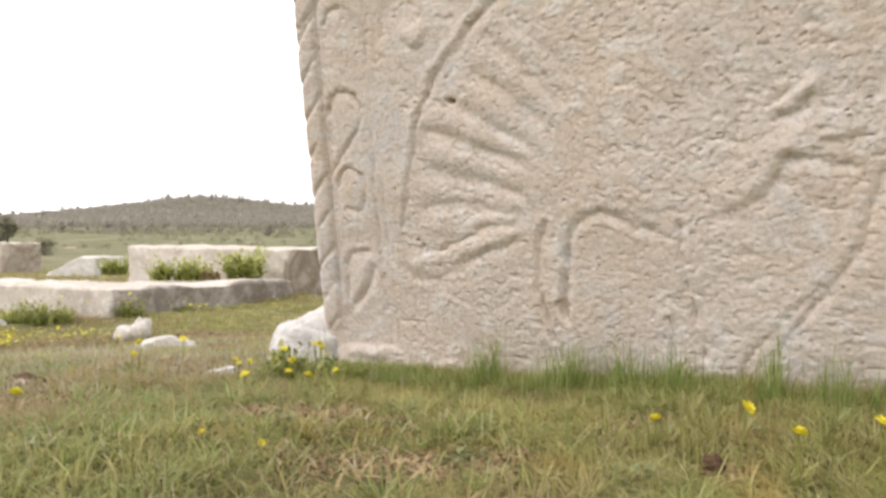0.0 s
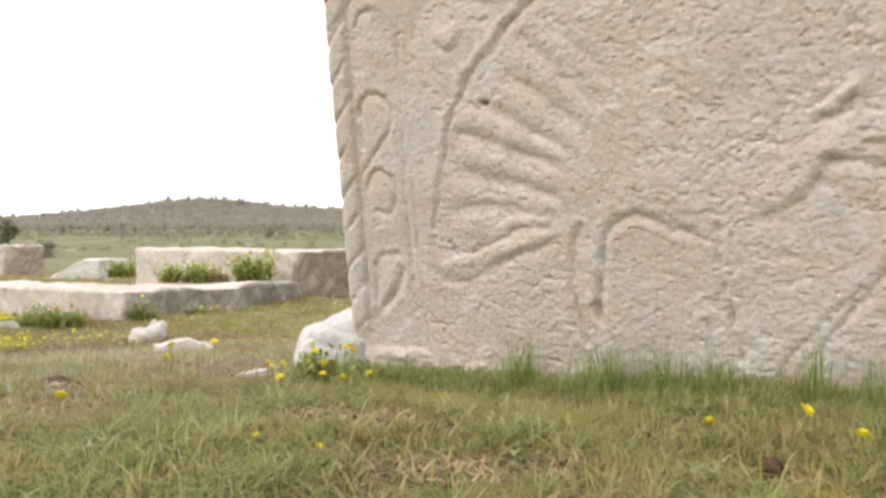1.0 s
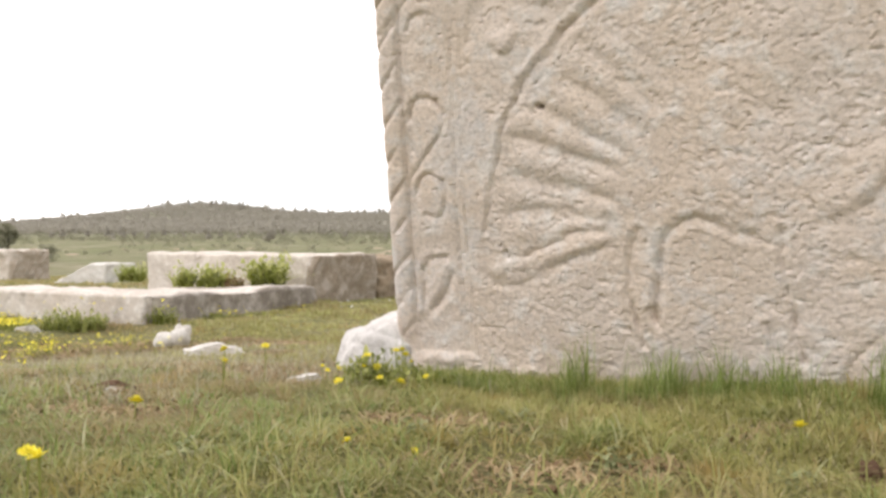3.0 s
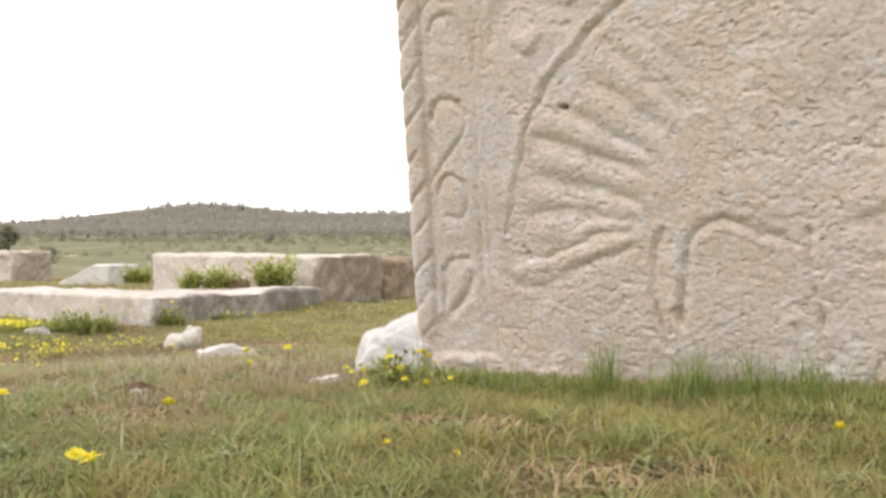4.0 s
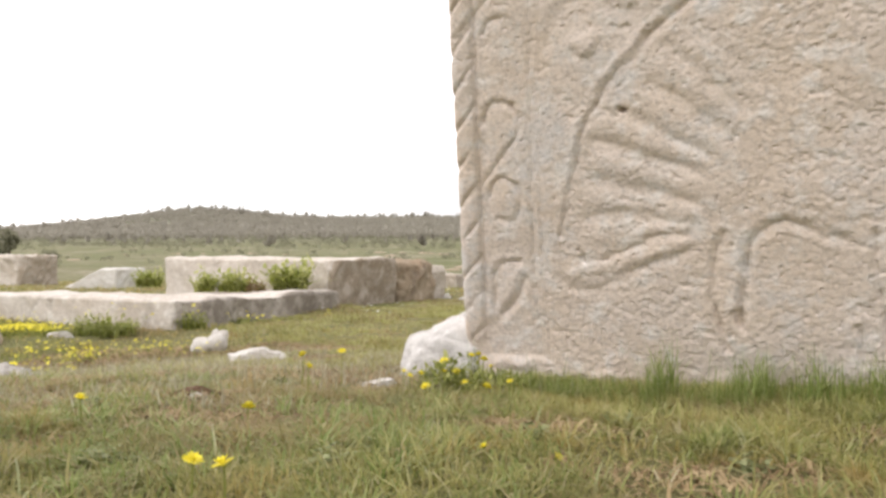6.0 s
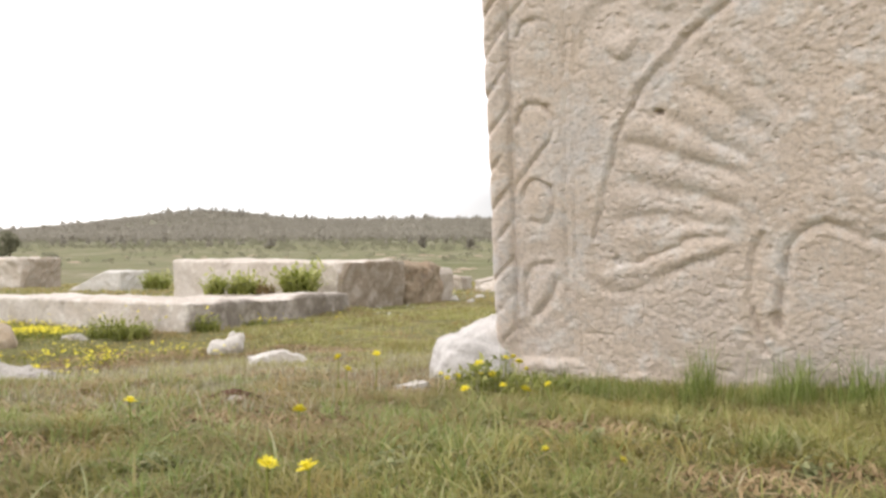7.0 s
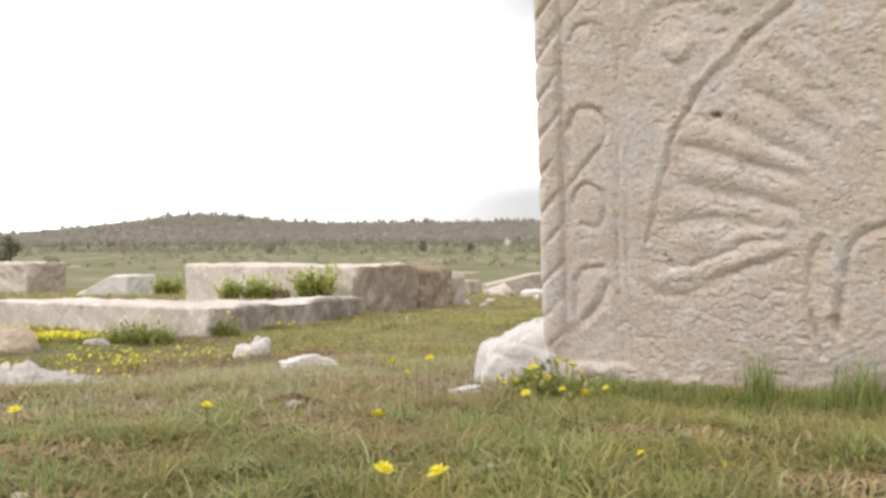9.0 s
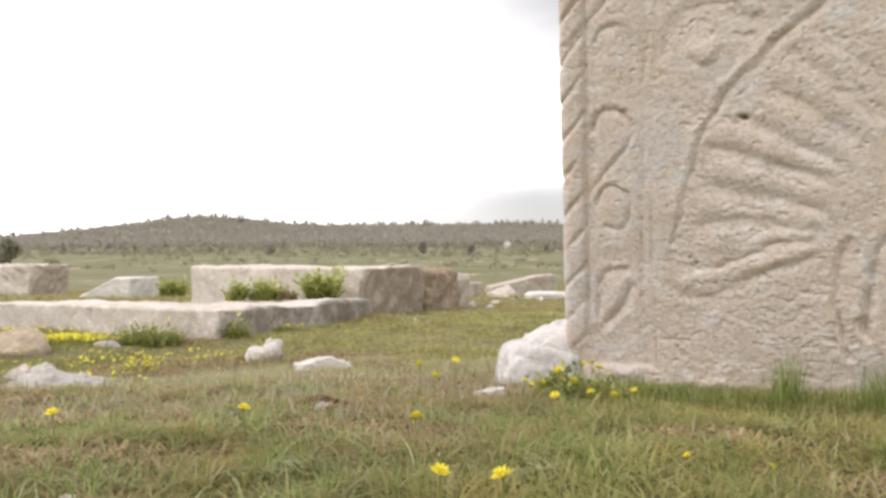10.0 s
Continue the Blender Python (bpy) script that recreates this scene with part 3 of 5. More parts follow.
# ---- hewn blocks, slabs and loose rocks ----
def hewn_mesh(name, size, edge, rough, seed, material, cuts=(), grain=0.12, bend=None, steps=34):
    """A roughly squared stone: rounded edges, uneven faces, broken corners cut off by planes."""
    bm = bmesh.new()
    bmesh.ops.create_cube(bm, size=2.0)
    bmesh.ops.subdivide_edges(bm, edges=bm.edges[:], cuts=steps, use_grid_fill=True)
    co = np.array([v.co[:] for v in bm.verts])
    half = np.array(size) / 2
    co = co * half
    inner = np.clip(co, -(half - edge), half - edge)
    off = co - inner
    away = off / np.maximum(np.linalg.norm(off, axis=1), 1e-9)[:, None]
    on_edge = np.linalg.norm(off, axis=1) > 1e-6
    co = np.where(on_edge[:, None], inner + away * edge, co)
    for k, (nx, ny, nz, d) in enumerate(cuts):
        nv = np.array((nx, ny, nz)) / np.linalg.norm((nx, ny, nz))
        over = co @ nv - d - 0.25 * rough * fbm(co[:, 0] / 0.2 + k, co[:, 1] / 0.2 + co[:, 2] / 0.3, seed + 40 + k, 3)
        co = co - np.clip(over, 0, None)[:, None] * nv
    a, b, c = co[:, 0], co[:, 1], co[:, 2]
    push = rough * (fbm(a / grain + c / grain * 0.7, b / grain - c / grain * 0.7, seed, 4) + 0.8 * fbm(a / (grain * 4) + 3, b / (grain * 4) + c / grain / 3, seed + 9, 2))
    co = co + away * push[:, None] + 0.35 * rough * np.stack([fbm(b / grain, c / grain, seed + 20, 3), fbm(a / grain, c / grain, seed + 21, 3), fbm(a / grain, b / grain, seed + 22, 3)], -1)
    if bend is not None:
        co = bend(co)
    for v, q in zip(bm.verts, co):
        v.co = q
    for f in bm.faces:
        f.smooth = True
    me = bpy.data.meshes.new(name)
    bm.to_mesh(me); bm.free()
    me.materials.append(material)
    return me


def hewn_block(name, label, category, foot, along, size, edge, rough, seed, material, cuts=(), tilt=(0, 0), group="", steps=34, bend=None, grain=0.12, end=""):
    """foot: middle of the underside; along: degrees of the long side in plan; end: says how the dark end, a part of its
    own, looks.
    """
    me = hewn_mesh(name, size, edge, rough, seed, material, cuts, grain, bend, steps)
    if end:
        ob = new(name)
        for piece, is_end in (("body", False), ("dark_end", True)):
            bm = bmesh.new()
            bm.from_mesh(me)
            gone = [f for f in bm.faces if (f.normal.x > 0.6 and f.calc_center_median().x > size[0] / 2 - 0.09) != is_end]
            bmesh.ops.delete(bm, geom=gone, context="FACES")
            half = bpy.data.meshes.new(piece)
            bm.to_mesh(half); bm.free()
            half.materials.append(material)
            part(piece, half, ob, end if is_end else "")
    else:
        ob = new(name, me)
    ob.matrix_world = pose(*foot, tilt[0], tilt[1], along) @ pose(0, 0, size[2] / 2)
    return tagged(ob, label, category, group)


def rock(name, label, centre, size, seed, material, turn=0.0, facets=11, rough=0.14, group="loose stones in the grass", flat=0.0, planes=(), bedded=0.075):
    """A broken field stone: a ball cut by planes and roughened, sunk a little into the turf."""
    bm = bmesh.new()
    bmesh.ops.create_icosphere(bm, subdivisions=5, radius=1.0)
    co = np.array([v.co[:] for v in bm.verts])
    r = np.random.default_rng(seed)
    for k in range(facets):
        nv = r.normal(size=3); nv[2] = abs(nv[2]) * 0.8; nv /= np.linalg.norm(nv)
        d = r.uniform(0.42, 0.78)
        over = co @ nv - d
        co = co - np.clip(over, 0, None)[:, None] * nv * 0.93
    for nx, ny, nz, d in planes:
        nv = np.array((nx, ny, nz)) / math.sqrt(nx * nx + ny * ny + nz * nz)
        co = co - np.clip(co @ nv - d, 0, None)[:, None] * nv * 0.96
    a, b, c = co.T
    co = co * (1 + rough * (fbm(a / 0.35 + c, b / 0.35 - c, seed, 4) * 1.4 + 0.5 * fbm(a / 0.1 + c * 4, b / 0.1 - c * 4, seed + 3, 3)))[:, None]
    bed = co[:, 2] + 0.25 * co[:, 0] + 0.06 * fbm(co[:, 0] / 0.3, co[:, 1] / 0.3, seed + 6, 2)
    ledge = np.abs((bed / 0.23 + r.random()) % 1.0 - 0.5) * 2
    co = co * (1 - bedded * smooth(0.35, 0.0, ledge) * smooth(-0.3, 0.1, lattice(co[:, 0] / 0.4, co[:, 1] / 0.4, seed + 8)))[:, None]
    co = co * np.array(size) / 2
    for v, q in zip(bm.verts, co):
        v.co = q
    for f in bm.faces:
        f.smooth = True
    me = bpy.data.meshes.new(name)
    bm.to_mesh(me); bm.free()
    me.materials.append(material)
    ob = new(name, me)
    ob.matrix_world = pose(*centre, 0, flat, turn)
    return tagged(ob, label, "rock", group)


def lumpy_stone(name, label, centre, seed, material, lumps):
    """One stone of several swellings grown together: centre and half sizes of each."""
    bm = bmesh.new()
    bmesh.ops.create_icosphere(bm, subdivisions=5, radius=1.0)
    d = np.array([v.co.normalized()[:] for v in bm.verts])
    root = np.array((0.0, 0.0, 0.05))
    reach = np.linspace(0, 0.26, 160)
    field = np.zeros((len(d), len(reach)))
    at = root + d[:, None, :] * reach[None, :, None]
    for x, y, z, a, b, c in lumps:
        field = np.maximum(field, 1.15 - np.sqrt((((at - np.array((x, y, z))) / np.array((a, b, c))) ** 2).sum(-1)))
    far = np.array([reach[np.nonzero(f > 0.15)[0][-1]] for f in field])
    far = far * (1 + 0.22 * fbm(d[:, 0] / 0.35 + d[:, 2], d[:, 1] / 0.35 - d[:, 2], seed, 4))
    for v, q in zip(bm.verts, root + d * far[:, None]):
        v.co = q
    for f in bm.faces:
        f.smooth = True
    me = bpy.data.meshes.new(name)
    bm.to_mesh(me); bm.free()
    me.materials.append(material)
    ob = new(name, me)
    ob.matrix_world = pose(*centre, 0, 0, 8) @ Matrix.Scale(0.8, 4)
    return tagged(ob, label, "rock", "loose stones in the grass")


def on_ground(x, y, up=0.0):
    return (x, y, float(ground_z(x, y)) + up)


def build_stones():
    # lowers the slab's back left so that its top fits the camera's view
    def drop_back_left(co):
        co[:, 2] -= 0.10 * np.clip((co[:, 1] + 0.98) / 1.96, 0, 1) * np.clip((1.35 - co[:, 0]) / 1.6, 0, 1)
        return co
    # the low slab: its near corner, one side runs back to the right, the other to the left
    side, front = Vector((0.402, 0.916, 0)), Vector((-0.916, 0.402, 0))
    corner = Vector((-2.26, 4.87, 0))
    middle = corner + side * 1.0 + front * 1.35
    hewn_block("flat_grave_slab", "long low weathered limestone grave slab lying in the grass", "grave slab",
               (middle.x, middle.y, -0.255), math.degrees(math.atan2(-front.y, -front.x)), (2.7, 1.96, 0.245), 0.032, 0.038, 3, low_slab_stone,
               cuts=[(0.8, -1, 0.15, 1.57), (0.9, 1, 0.5, 1.66)], tilt=(-1.6, 0), steps=90, grain=0.30, bend=drop_back_left, end="side darkened by lichen crust")
    # the chest tomb behind it
    left, right = Vector((-3.68, 8.33, 0)), Vector((-1.58, 6.99, 0))
    run = (right - left).normalized(); deep = Vector((-run.y, run.x, 0))
    middle = (left + right) / 2 + deep * 0.5
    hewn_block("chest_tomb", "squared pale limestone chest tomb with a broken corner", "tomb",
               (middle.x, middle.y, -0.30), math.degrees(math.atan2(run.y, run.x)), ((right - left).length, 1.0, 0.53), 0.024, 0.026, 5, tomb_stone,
               cuts=[(1, -0.8, 0.7, 1.165)], steps=70, grain=0.16, end="end face browned by stain and painted shade")
    far = right + deep * 1.25 + run * 0.06
    hewn_block("chest_tomb", "brown weathered limestone chest tomb behind another", "tomb", (far.x - 0.65, far.y + 0.62, -0.33), math.degrees(math.atan2(run.y, run.x)) + 4,
               (1.5, 0.8, 0.5), 0.06, 0.05, 6, brown_stone)
    hewn_block("chest_tomb", "small pale limestone block standing behind the tombs", "tomb", (-0.98, 8.9, -0.36), -30, (0.7, 0.6, 0.47), 0.03, 0.03, 8, block_stone, cuts=[(1, 0, 0.8, 0.38)])
    # far tombs
    hewn_block("chest_tomb", "large squared limestone chest tomb far off in the meadow", "tomb", (-11.35, 18.3, -0.78), -20, (1.7, 1.1, 0.90), 0.05, 0.05, 9, far_tomb_stone, cuts=[(1, -0.9, 0.35, 0.90)], end="browner, darker end face")
    hewn_block("flat_grave_slab", "tilted pale limestone slab in the grass", "grave slab", (-7.8, 15.2, -0.54), -14, (1.7, 0.9, 0.44), 0.025, 0.03, 10, white_stone, cuts=[(-0.45, -0.3, 1, 0.12)], tilt=(0, 0))
    hewn_block("chest_tomb", "low pale limestone block in the far meadow", "tomb", (-0.58, 13.4, -0.47), -24, (0.62, 0.5, 0.30), 0.03, 0.03, 12, block_stone)
    hewn_block("chest_tomb", "long pale limestone block in the far meadow", "tomb", (0.50, 13.9, -0.50), 8, (1.2, 0.6, 0.44), 0.025, 0.02, 13, block_stone, cuts=[(-0.22, 0, 1, 0.13)])
    hewn_block("flat_grave_slab", "thin pale limestone slab in the far grass", "grave slab", (0.92, 12.0, -0.43), -8, (1.0, 0.6, 0.14), 0.03, 0.03, 14, white_stone)
    # loose stones
    rock("rock", "large white rock leaning against the tombstone's foot", (-0.358, 2.31, -0.01), (0.52, 0.38, 0.42), 23, lichen_stone, 0, 0, 0.08,
         planes=((-0.42, -0.10, 0.90, 0.70), (-0.97, -0.12, 0.22, 0.82), (-0.45, -0.88, 0.10, 0.60), (-0.80, -0.30, 0.55, 0.78), (0.0, -0.75, 0.66, 0.66), (-0.15, -0.3, 0.95, 0.80), (0.62, -0.78, 0.0, 0.42)))
    lumpy_stone("rock", "lumpy white stone with two knobs in the grass", on_ground(-1.745, 4.03, -0.005), 32, white_stone,
                ((-0.055, 0.0, 0.045, 0.075, 0.065, 0.062), (0.035, 0.0, 0.065, 0.070, 0.060, 0.072), (0.022, 0.01, 0.125, 0.026, 0.030, 0.038), (0.075, 0.0, 0.108, 0.034, 0.030, 0.042), (-0.10, 0.0, 0.03, 0.04, 0.05, 0.04)))
    rock("rock", "flat white stone half sunk in turf", on_ground(-1.315, 3.35, 0.032), (0.30, 0.17, 0.16), 37, white_stone, 8, 10, 0.2, flat=-5, planes=((-0.22, 0, 1, 0.46), (0.1, -0.9, 0.3, 0.6), (-1, -0.2, 0.2, 0.8)))
    rock("rock", "small flat white stone beside the flowers", on_ground(-0.62, 2.0, 0.004), (0.14, 0.09, 0.036), 41, white_stone, -20, 12, 0.16)
    rock("rock", "broad grey-white broken rock in the grass", on_ground(-2.19, 2.66, 0.008), (0.64, 0.34, 0.27), 43, crag_stone, -6, 15, 0.34, planes=((0.5, -0.2, 0.85, 0.42), (-0.45, -0.3, 0.85, 0.45)))
    rock("rock", "small grey-white lump lying on a broken rock", on_ground(-2.30, 2.70, 0.085), (0.13, 0.1, 0.07), 44, slab_stone, 10, 10, 0.2)
    rock("rock", "flat white flake in the turf", on_ground(-2.86, 4.58, 0.01), (0.26, 0.12, 0.07), 47, white_stone, -15, 12, 0.16)
    rock("rock", "low brown rounded rock among yellow flowers", on_ground(-3.30, 4.42, 0.03), (0.52, 0.34, 0.26), 53, tan_stone, 5, 4, 0.10, bedded=0.0)
    rock("rock", "grey rock in the far meadow", on_ground(0.15, 12.6, 0.05), (0.62, 0.4, 0.34), 59, slab_stone, 5, 7)
    rock("rock", "tiny pale stone in the turf", on_ground(-1.03, 1.75, 0.004), (0.055, 0.03, 0.02), 61, white_stone, 5, 12, 0.16)
    # a lump added where the ground is dark brown earth
    stub = rock("brown_lump", "small dark brown lump on bare earth", on_ground(-1.28, 1.08, 0.002), (0.09, 0.03, 0.022), 81, brown_stone, 14, 8, 0.3, "")
    tagged(stub, category="root")
    rock("rock", "dark reddish-brown clod in the turf", on_ground(0.37, 1.07, 0.020), (0.042, 0.034, 0.036), 83, clod_earth, 30, 8, 0.4)
    # a low dark stone put in for a dark gap in the turf
    rock("rock", "low dark brown strip in the turf", on_ground(-1.05, 1.78, 0.004), (0.14, 0.04, 0.035), 84, clod_earth, -6, 8, 0.4)
    rock("rock", "small pale chip in worn turf", on_ground(-1.02, 1.74, 0.004), (0.05, 0.03, 0.02), 85, slab_stone, 20, 8, 0.2)
    rock("rock", "small pale pebble in bare earth", on_ground(-1.25, 1.02, 0.002), (0.035, 0.025, 0.02), 82, slab_stone, 0, 6, 0.1)
    for k, (x, y, w) in enumerate([(-4.0, 8.3, 0.34), (-3.72, 8.0, 0.30), (-4.35, 8.7, 0.26), (-3.5, 7.75, 0.22), (-5.6, 9.6, 0.5)]):
        rock("rock", "flat pale rubble stone behind the grave slab", on_ground(x, y, 0.05), (w, 0.6 * w, 0.12), 90 + k, slab_stone, 25 * k, 8, 0.2)
    for k, (x, y) in enumerate([(-0.75, 8.6), (-0.52, 8.8), (-0.2, 9.6), (0.55, 11.0), (-0.35, 8.2)]):
        rock("rock", "small white stone beside the tombs", on_ground(x, y, 0.02), (0.14, 0.1, 0.09), 70 + k, white_stone, 30 * k, 5)


build_stones()


# ---- grass ----
def blades(base, height, width, bend, segs, heading, curl=1.6):
    """Curved tapering blades as one set of arrays."""
    n = len(base)
    up = np.linspace(0, 1, segs + 1)
    dirv = np.stack([np.cos(heading), np.sin(heading), np.zeros(n)], -1)
    sidev = np.stack([-np.sin(heading), np.cos(heading), np.zeros(n)], -1)
    verts, quads, tris = [], [], []
    for k, t in enumerate(up):
        centre = base + dirv * (bend * height * t ** curl)[:, None]
        centre = centre + np.array((0, 0, 1)) * (height * t * (1 - 0.45 * np.minimum(bend, 1.4) * t ** 1.3))[:, None]
        if k < segs:
            w = (width * (1 - t) ** 0.7 * 0.5)[:, None]
            verts += [centre - sidev * w, centre + sidev * w]
        else:
            verts += [centre]
    per = 2 * segs + 1
    v = np.stack(verts, 1).reshape(-1, 3)
    s = np.arange(n)[:, None] * per
    quads = np.concatenate([s + np.array([2 * k, 2 * k + 1, 2 * k + 3, 2 * k + 2]) for k in range(segs - 1)]) if segs > 1 else np.zeros((0, 4), int)
    tris = s + np.array([2 * segs - 2, 2 * segs - 1, 2 * segs])
    return v, quads, tris


def in_stone(x, y, pad=0.0):
    du = (x - FACE_O[0]) * FACE_U[0] + (y - FACE_O[1]) * FACE_U[1]
    db = (x - FACE_O[0]) * BACK[0] + (y - FACE_O[1]) * BACK[1]
    return (du > LEFT - pad) & (db > -pad) & (db < 1.2)


def strew(n, x0, x1, y0, y1, clump=0.6, seed=1):
    """Places in the view's fan, thicker in tufts."""
    r = np.random.default_rng(seed)
    x, y = r.uniform(x0, x1, n * 2), r.uniform(y0, y1, n * 2)
    keep = (fbm(x / 0.12, y / 0.12, seed + 100, 3) * clump + r.uniform(-0.5, 0.5, n * 2)) > -0.05
    keep &= (np.abs(x + 0.35) < 0.66 * y + 0.62) & ~in_stone(x, y, -0.01)
    x, y = x[keep][:n], y[keep][:n]
    return x, y, r


def bare(x, y):
    """How worn the turf is, 0 to 1."""
    worn = smooth(0.02, 0.24, fbm(x / 0.5 + 5.2, y / 0.32 + 1.7, 90, 3))
    ragged = 1.2 * fbm(x / 0.11, y / 0.08, 91, 3)
    for cx, cy, rx, ry in ((-0.90, 1.46, 0.26, 0.20), (-0.27, 1.40, 0.19, 0.13), (0.37, 1.06, 0.10, 0.08), (-1.30, 1.20, 0.28, 0.10), (-1.05, 1.78, 0.22, 0.10), (-2.4, 3.4, 0.9, 0.5),
                           (-1.6, 2.5, 0.40, 0.25), (-1.75, 2.05, 0.5, 0.22), (-1.45, 1.55, 0.28, 0.16)):
        worn = np.maximum(worn, smooth(0.25, 0.75, np.exp(-((x - cx) / rx) ** 2 - ((y - cy) / ry) ** 2) + ragged * 0.5))
    return worn


def grass_field(name, label, n, area, height, width, segs, material, seed, lean=0.7, thin=True, curl=1.6):
    x, y, r = strew(n, *area, seed=seed)
    if thin:
        keep = r.random(len(x)) > 0.72 * bare(x, y)
        x, y = x[keep], y[keep]
    m = len(x)
    tuft = 0.55 + 1.1 * np.clip(fbm(x / 0.16, y / 0.16, seed + 300, 2) + 0.45, 0, 1)
    h = height * r.uniform(0.45, 1.25, m) * tuft
    h = h * (1 - 0.45 * bare(x, y))
    heading = r.uniform(0, 2 * np.pi, m) * 0.75 + 4 * fbm(x / 0.2, y / 0.2, seed + 400, 2)
    base = np.stack([x, y, ground_z(x, y) - 0.004], -1)
    v, q, t = blades(base, h, width * r.uniform(0.6, 1.3, m), np.abs(r.normal(lean, 0.4, m)), segs, heading, curl)
    ob = new(name, mesh_of(name, v, [q, t], material))
    tagged(ob, label, "grass", kind="stuff")


grass_field("turf", "short green and straw-coloured meadow turf", 150000, (-2.2, 1.9, 0.62, 2.3), 0.036, 0.0026, 3, turf_green, 1, lean=1.0)
grass_field("turf", "short green meadow turf with dry tips", 70000, (-3.6, 1.2, 2.2, 4.4), 0.036, 0.0045, 2, turf_green, 2, lean=0.9)
grass_field("turf", "cropped green meadow turf between the tombs", 65000, (-6.5, 1.5, 4.3, 9.0), 0.04, 0.010, 2, turf_green, 3)
grass_field("turf", "grass of the open meadow", 45000, (-17, 8, 9, 28), 0.07, 0.035, 1, turf_green, 4, thin=False)
grass_field("turf", "fresh green turf between the tombstone and the tombs", 30000, (-2.0, 0.4, 2.5, 8.0), 0.036, 0.0062, 2, fresh_green, 8, thin=False)
grass_field("dry_grass", "dry straw stalks lying in the turf", 5000, (-2.4, 1.9, 0.62, 4.0), 0.045, 0.0020, 3, straw, 5, lean=1.6, thin=False)
grass_field("long_grass", "long bent grass blades in the foreground", 1300, (-2.2, 1.6, 0.62, 2.0), 0.062, 0.0034, 4, tall_green, 6, lean=1.5)


def tussocks(name, label, count, per, area, height, material, seed, loose=0.018):
    """Clumps of longer blades that lean out from a common root."""
    x, y, r = strew(count, *area, seed=seed)
    c = len(x)
    k = np.repeat(np.arange(c), per)
    heading = r.uniform(0, 6.28, c * per)
    out = np.abs(r.normal(0, loose, c * per))
    px, py = x[k] + np.cos(heading) * out, y[k] + np.sin(heading) * out
    keep = ~in_stone(px, py, 0.005) & (r.random(c * per) > 0.85 * bare(px, py))
    k, heading, px, py = k[keep], heading[keep], px[keep], py[keep]
    m = len(k)
    h = height * (r.uniform(0.6, 1.4, c))[k] * r.uniform(0.5, 1.1, m)
    base = np.stack([px, py, ground_z(px, py) - 0.004], -1)
    v, q, t = blades(base, h, r.uniform(0.0022, 0.0044, m), np.abs(r.normal(1.0, 0.35, m)), 3, heading + r.normal(0, 0.5, m))
    tagged(new(name, mesh_of(name, v, [q, t], material)), label, "grass", kind="stuff")


tussocks("tussocks", "small olive grass tussocks in the turf", 260, 55, (-2.4, 1.7, 0.62, 3.2), 0.062, turf_green, 61)
tussocks("tussocks", "small fresh green grass tussocks", 150, 50, (-2.2, 1.7, 0.62, 2.4), 0.058, tall_green, 62)
tussocks("tussocks", "loose pale green grass tussocks with bent blades", 210, 16, (-0.6, 1.5, 0.72, 1.7), 0.060, fresh_green, 66, 0.045)
tussocks("tussocks", "loose olive grass tussocks in the foreground turf", 420, 18, (-2.0, 1.5, 0.66, 1.9), 0.058, turf_green, 67, 0.05)
tussocks("tussocks", "small dark green grass tussocks in the turf", 470, 30, (-2.3, -0.25, 0.66, 1.8), 0.048, foot_green, 69, 0.03)
tussocks("tussocks", "small dark green grass tussocks between the loose stones", 420, 26, (-2.6, -1.0, 1.0, 2.5), 0.048, foot_green, 71, 0.035)
tussocks("tussocks", "small straw-coloured dry grass tussocks", 40, 22, (-2.2, 1.7, 0.62, 3.0), 0.042, straw, 63)


def pale_blades():
    """Single broad pale blades that arch over the foreground turf."""
    x, y, r = strew(75, -1.6, 1.3, 0.72, 1.5, seed=68)
    m = len(x)
    base = np.stack([x, y, ground_z(x, y) - 0.004], -1)
    v, q, t = blades(base, r.uniform(0.05, 0.09, m), r.uniform(0.003, 0.0052, m), np.abs(r.normal(1.1, 0.35, m)), 6, r.uniform(0, 6.28, m), 1.9)
    tagged(new("long_grass", mesh_of("long_grass", v, [q, t], broad_pale)), "single broad pale grass blades arching over the turf", "grass", kind="stuff")


pale_blades()


def outer_turf():
    """The same turf behind and beside the camera's way."""
    r = np.random.default_rng(64)
    n = 120000
    x, y = r.uniform(-7, 6, n), r.uniform(-4, 9, n)
    keep = ~((np.abs(x + 0.35) < 0.66 * y + 0.62) & (y > 0.62)) & ~in_stone(x, y, 0.0)
    x, y = x[keep], y[keep]
    m = len(x)
    base = np.stack([x, y, ground_z(x, y) - 0.004], -1)
    v, q, t = blades(base, 0.045 * r.uniform(0.4, 1.4, m), 0.012 * r.uniform(0.6, 1.3, m), np.abs(r.normal(0.9, 0.4, m)), 2, r.uniform(0, 6.28, m))
    tagged(new("turf", mesh_of("turf", v, [q, t], turf_green)), "short meadow turf beside the path", "grass", kind="stuff")


outer_turf()


def leaf_litter():
    """Curled brown leaves and crumbs where the turf is worn."""
    x, y, r = strew(90000, -2.6, 1.6, 0.62, 4.2, seed=21)
    keep = r.random(len(x)) < bare(x, y) ** 1.3
    x, y = x[keep], y[keep]
    m = len(x)
    base = np.stack([x, y, ground_z(x, y) + 0.002], -1)
    v, q, t = blades(base, r.uniform(0.010, 0.034, m), r.uniform(0.002, 0.008, m), r.uniform(0.8, 2.6, m), 2, r.uniform(0, 6.28, m))
    tagged(new("leaf_litter", mesh_of("leaf_litter", v, [q, t], litter)), "dry reddish-brown litter on worn turf", "litter", kind="stuff")


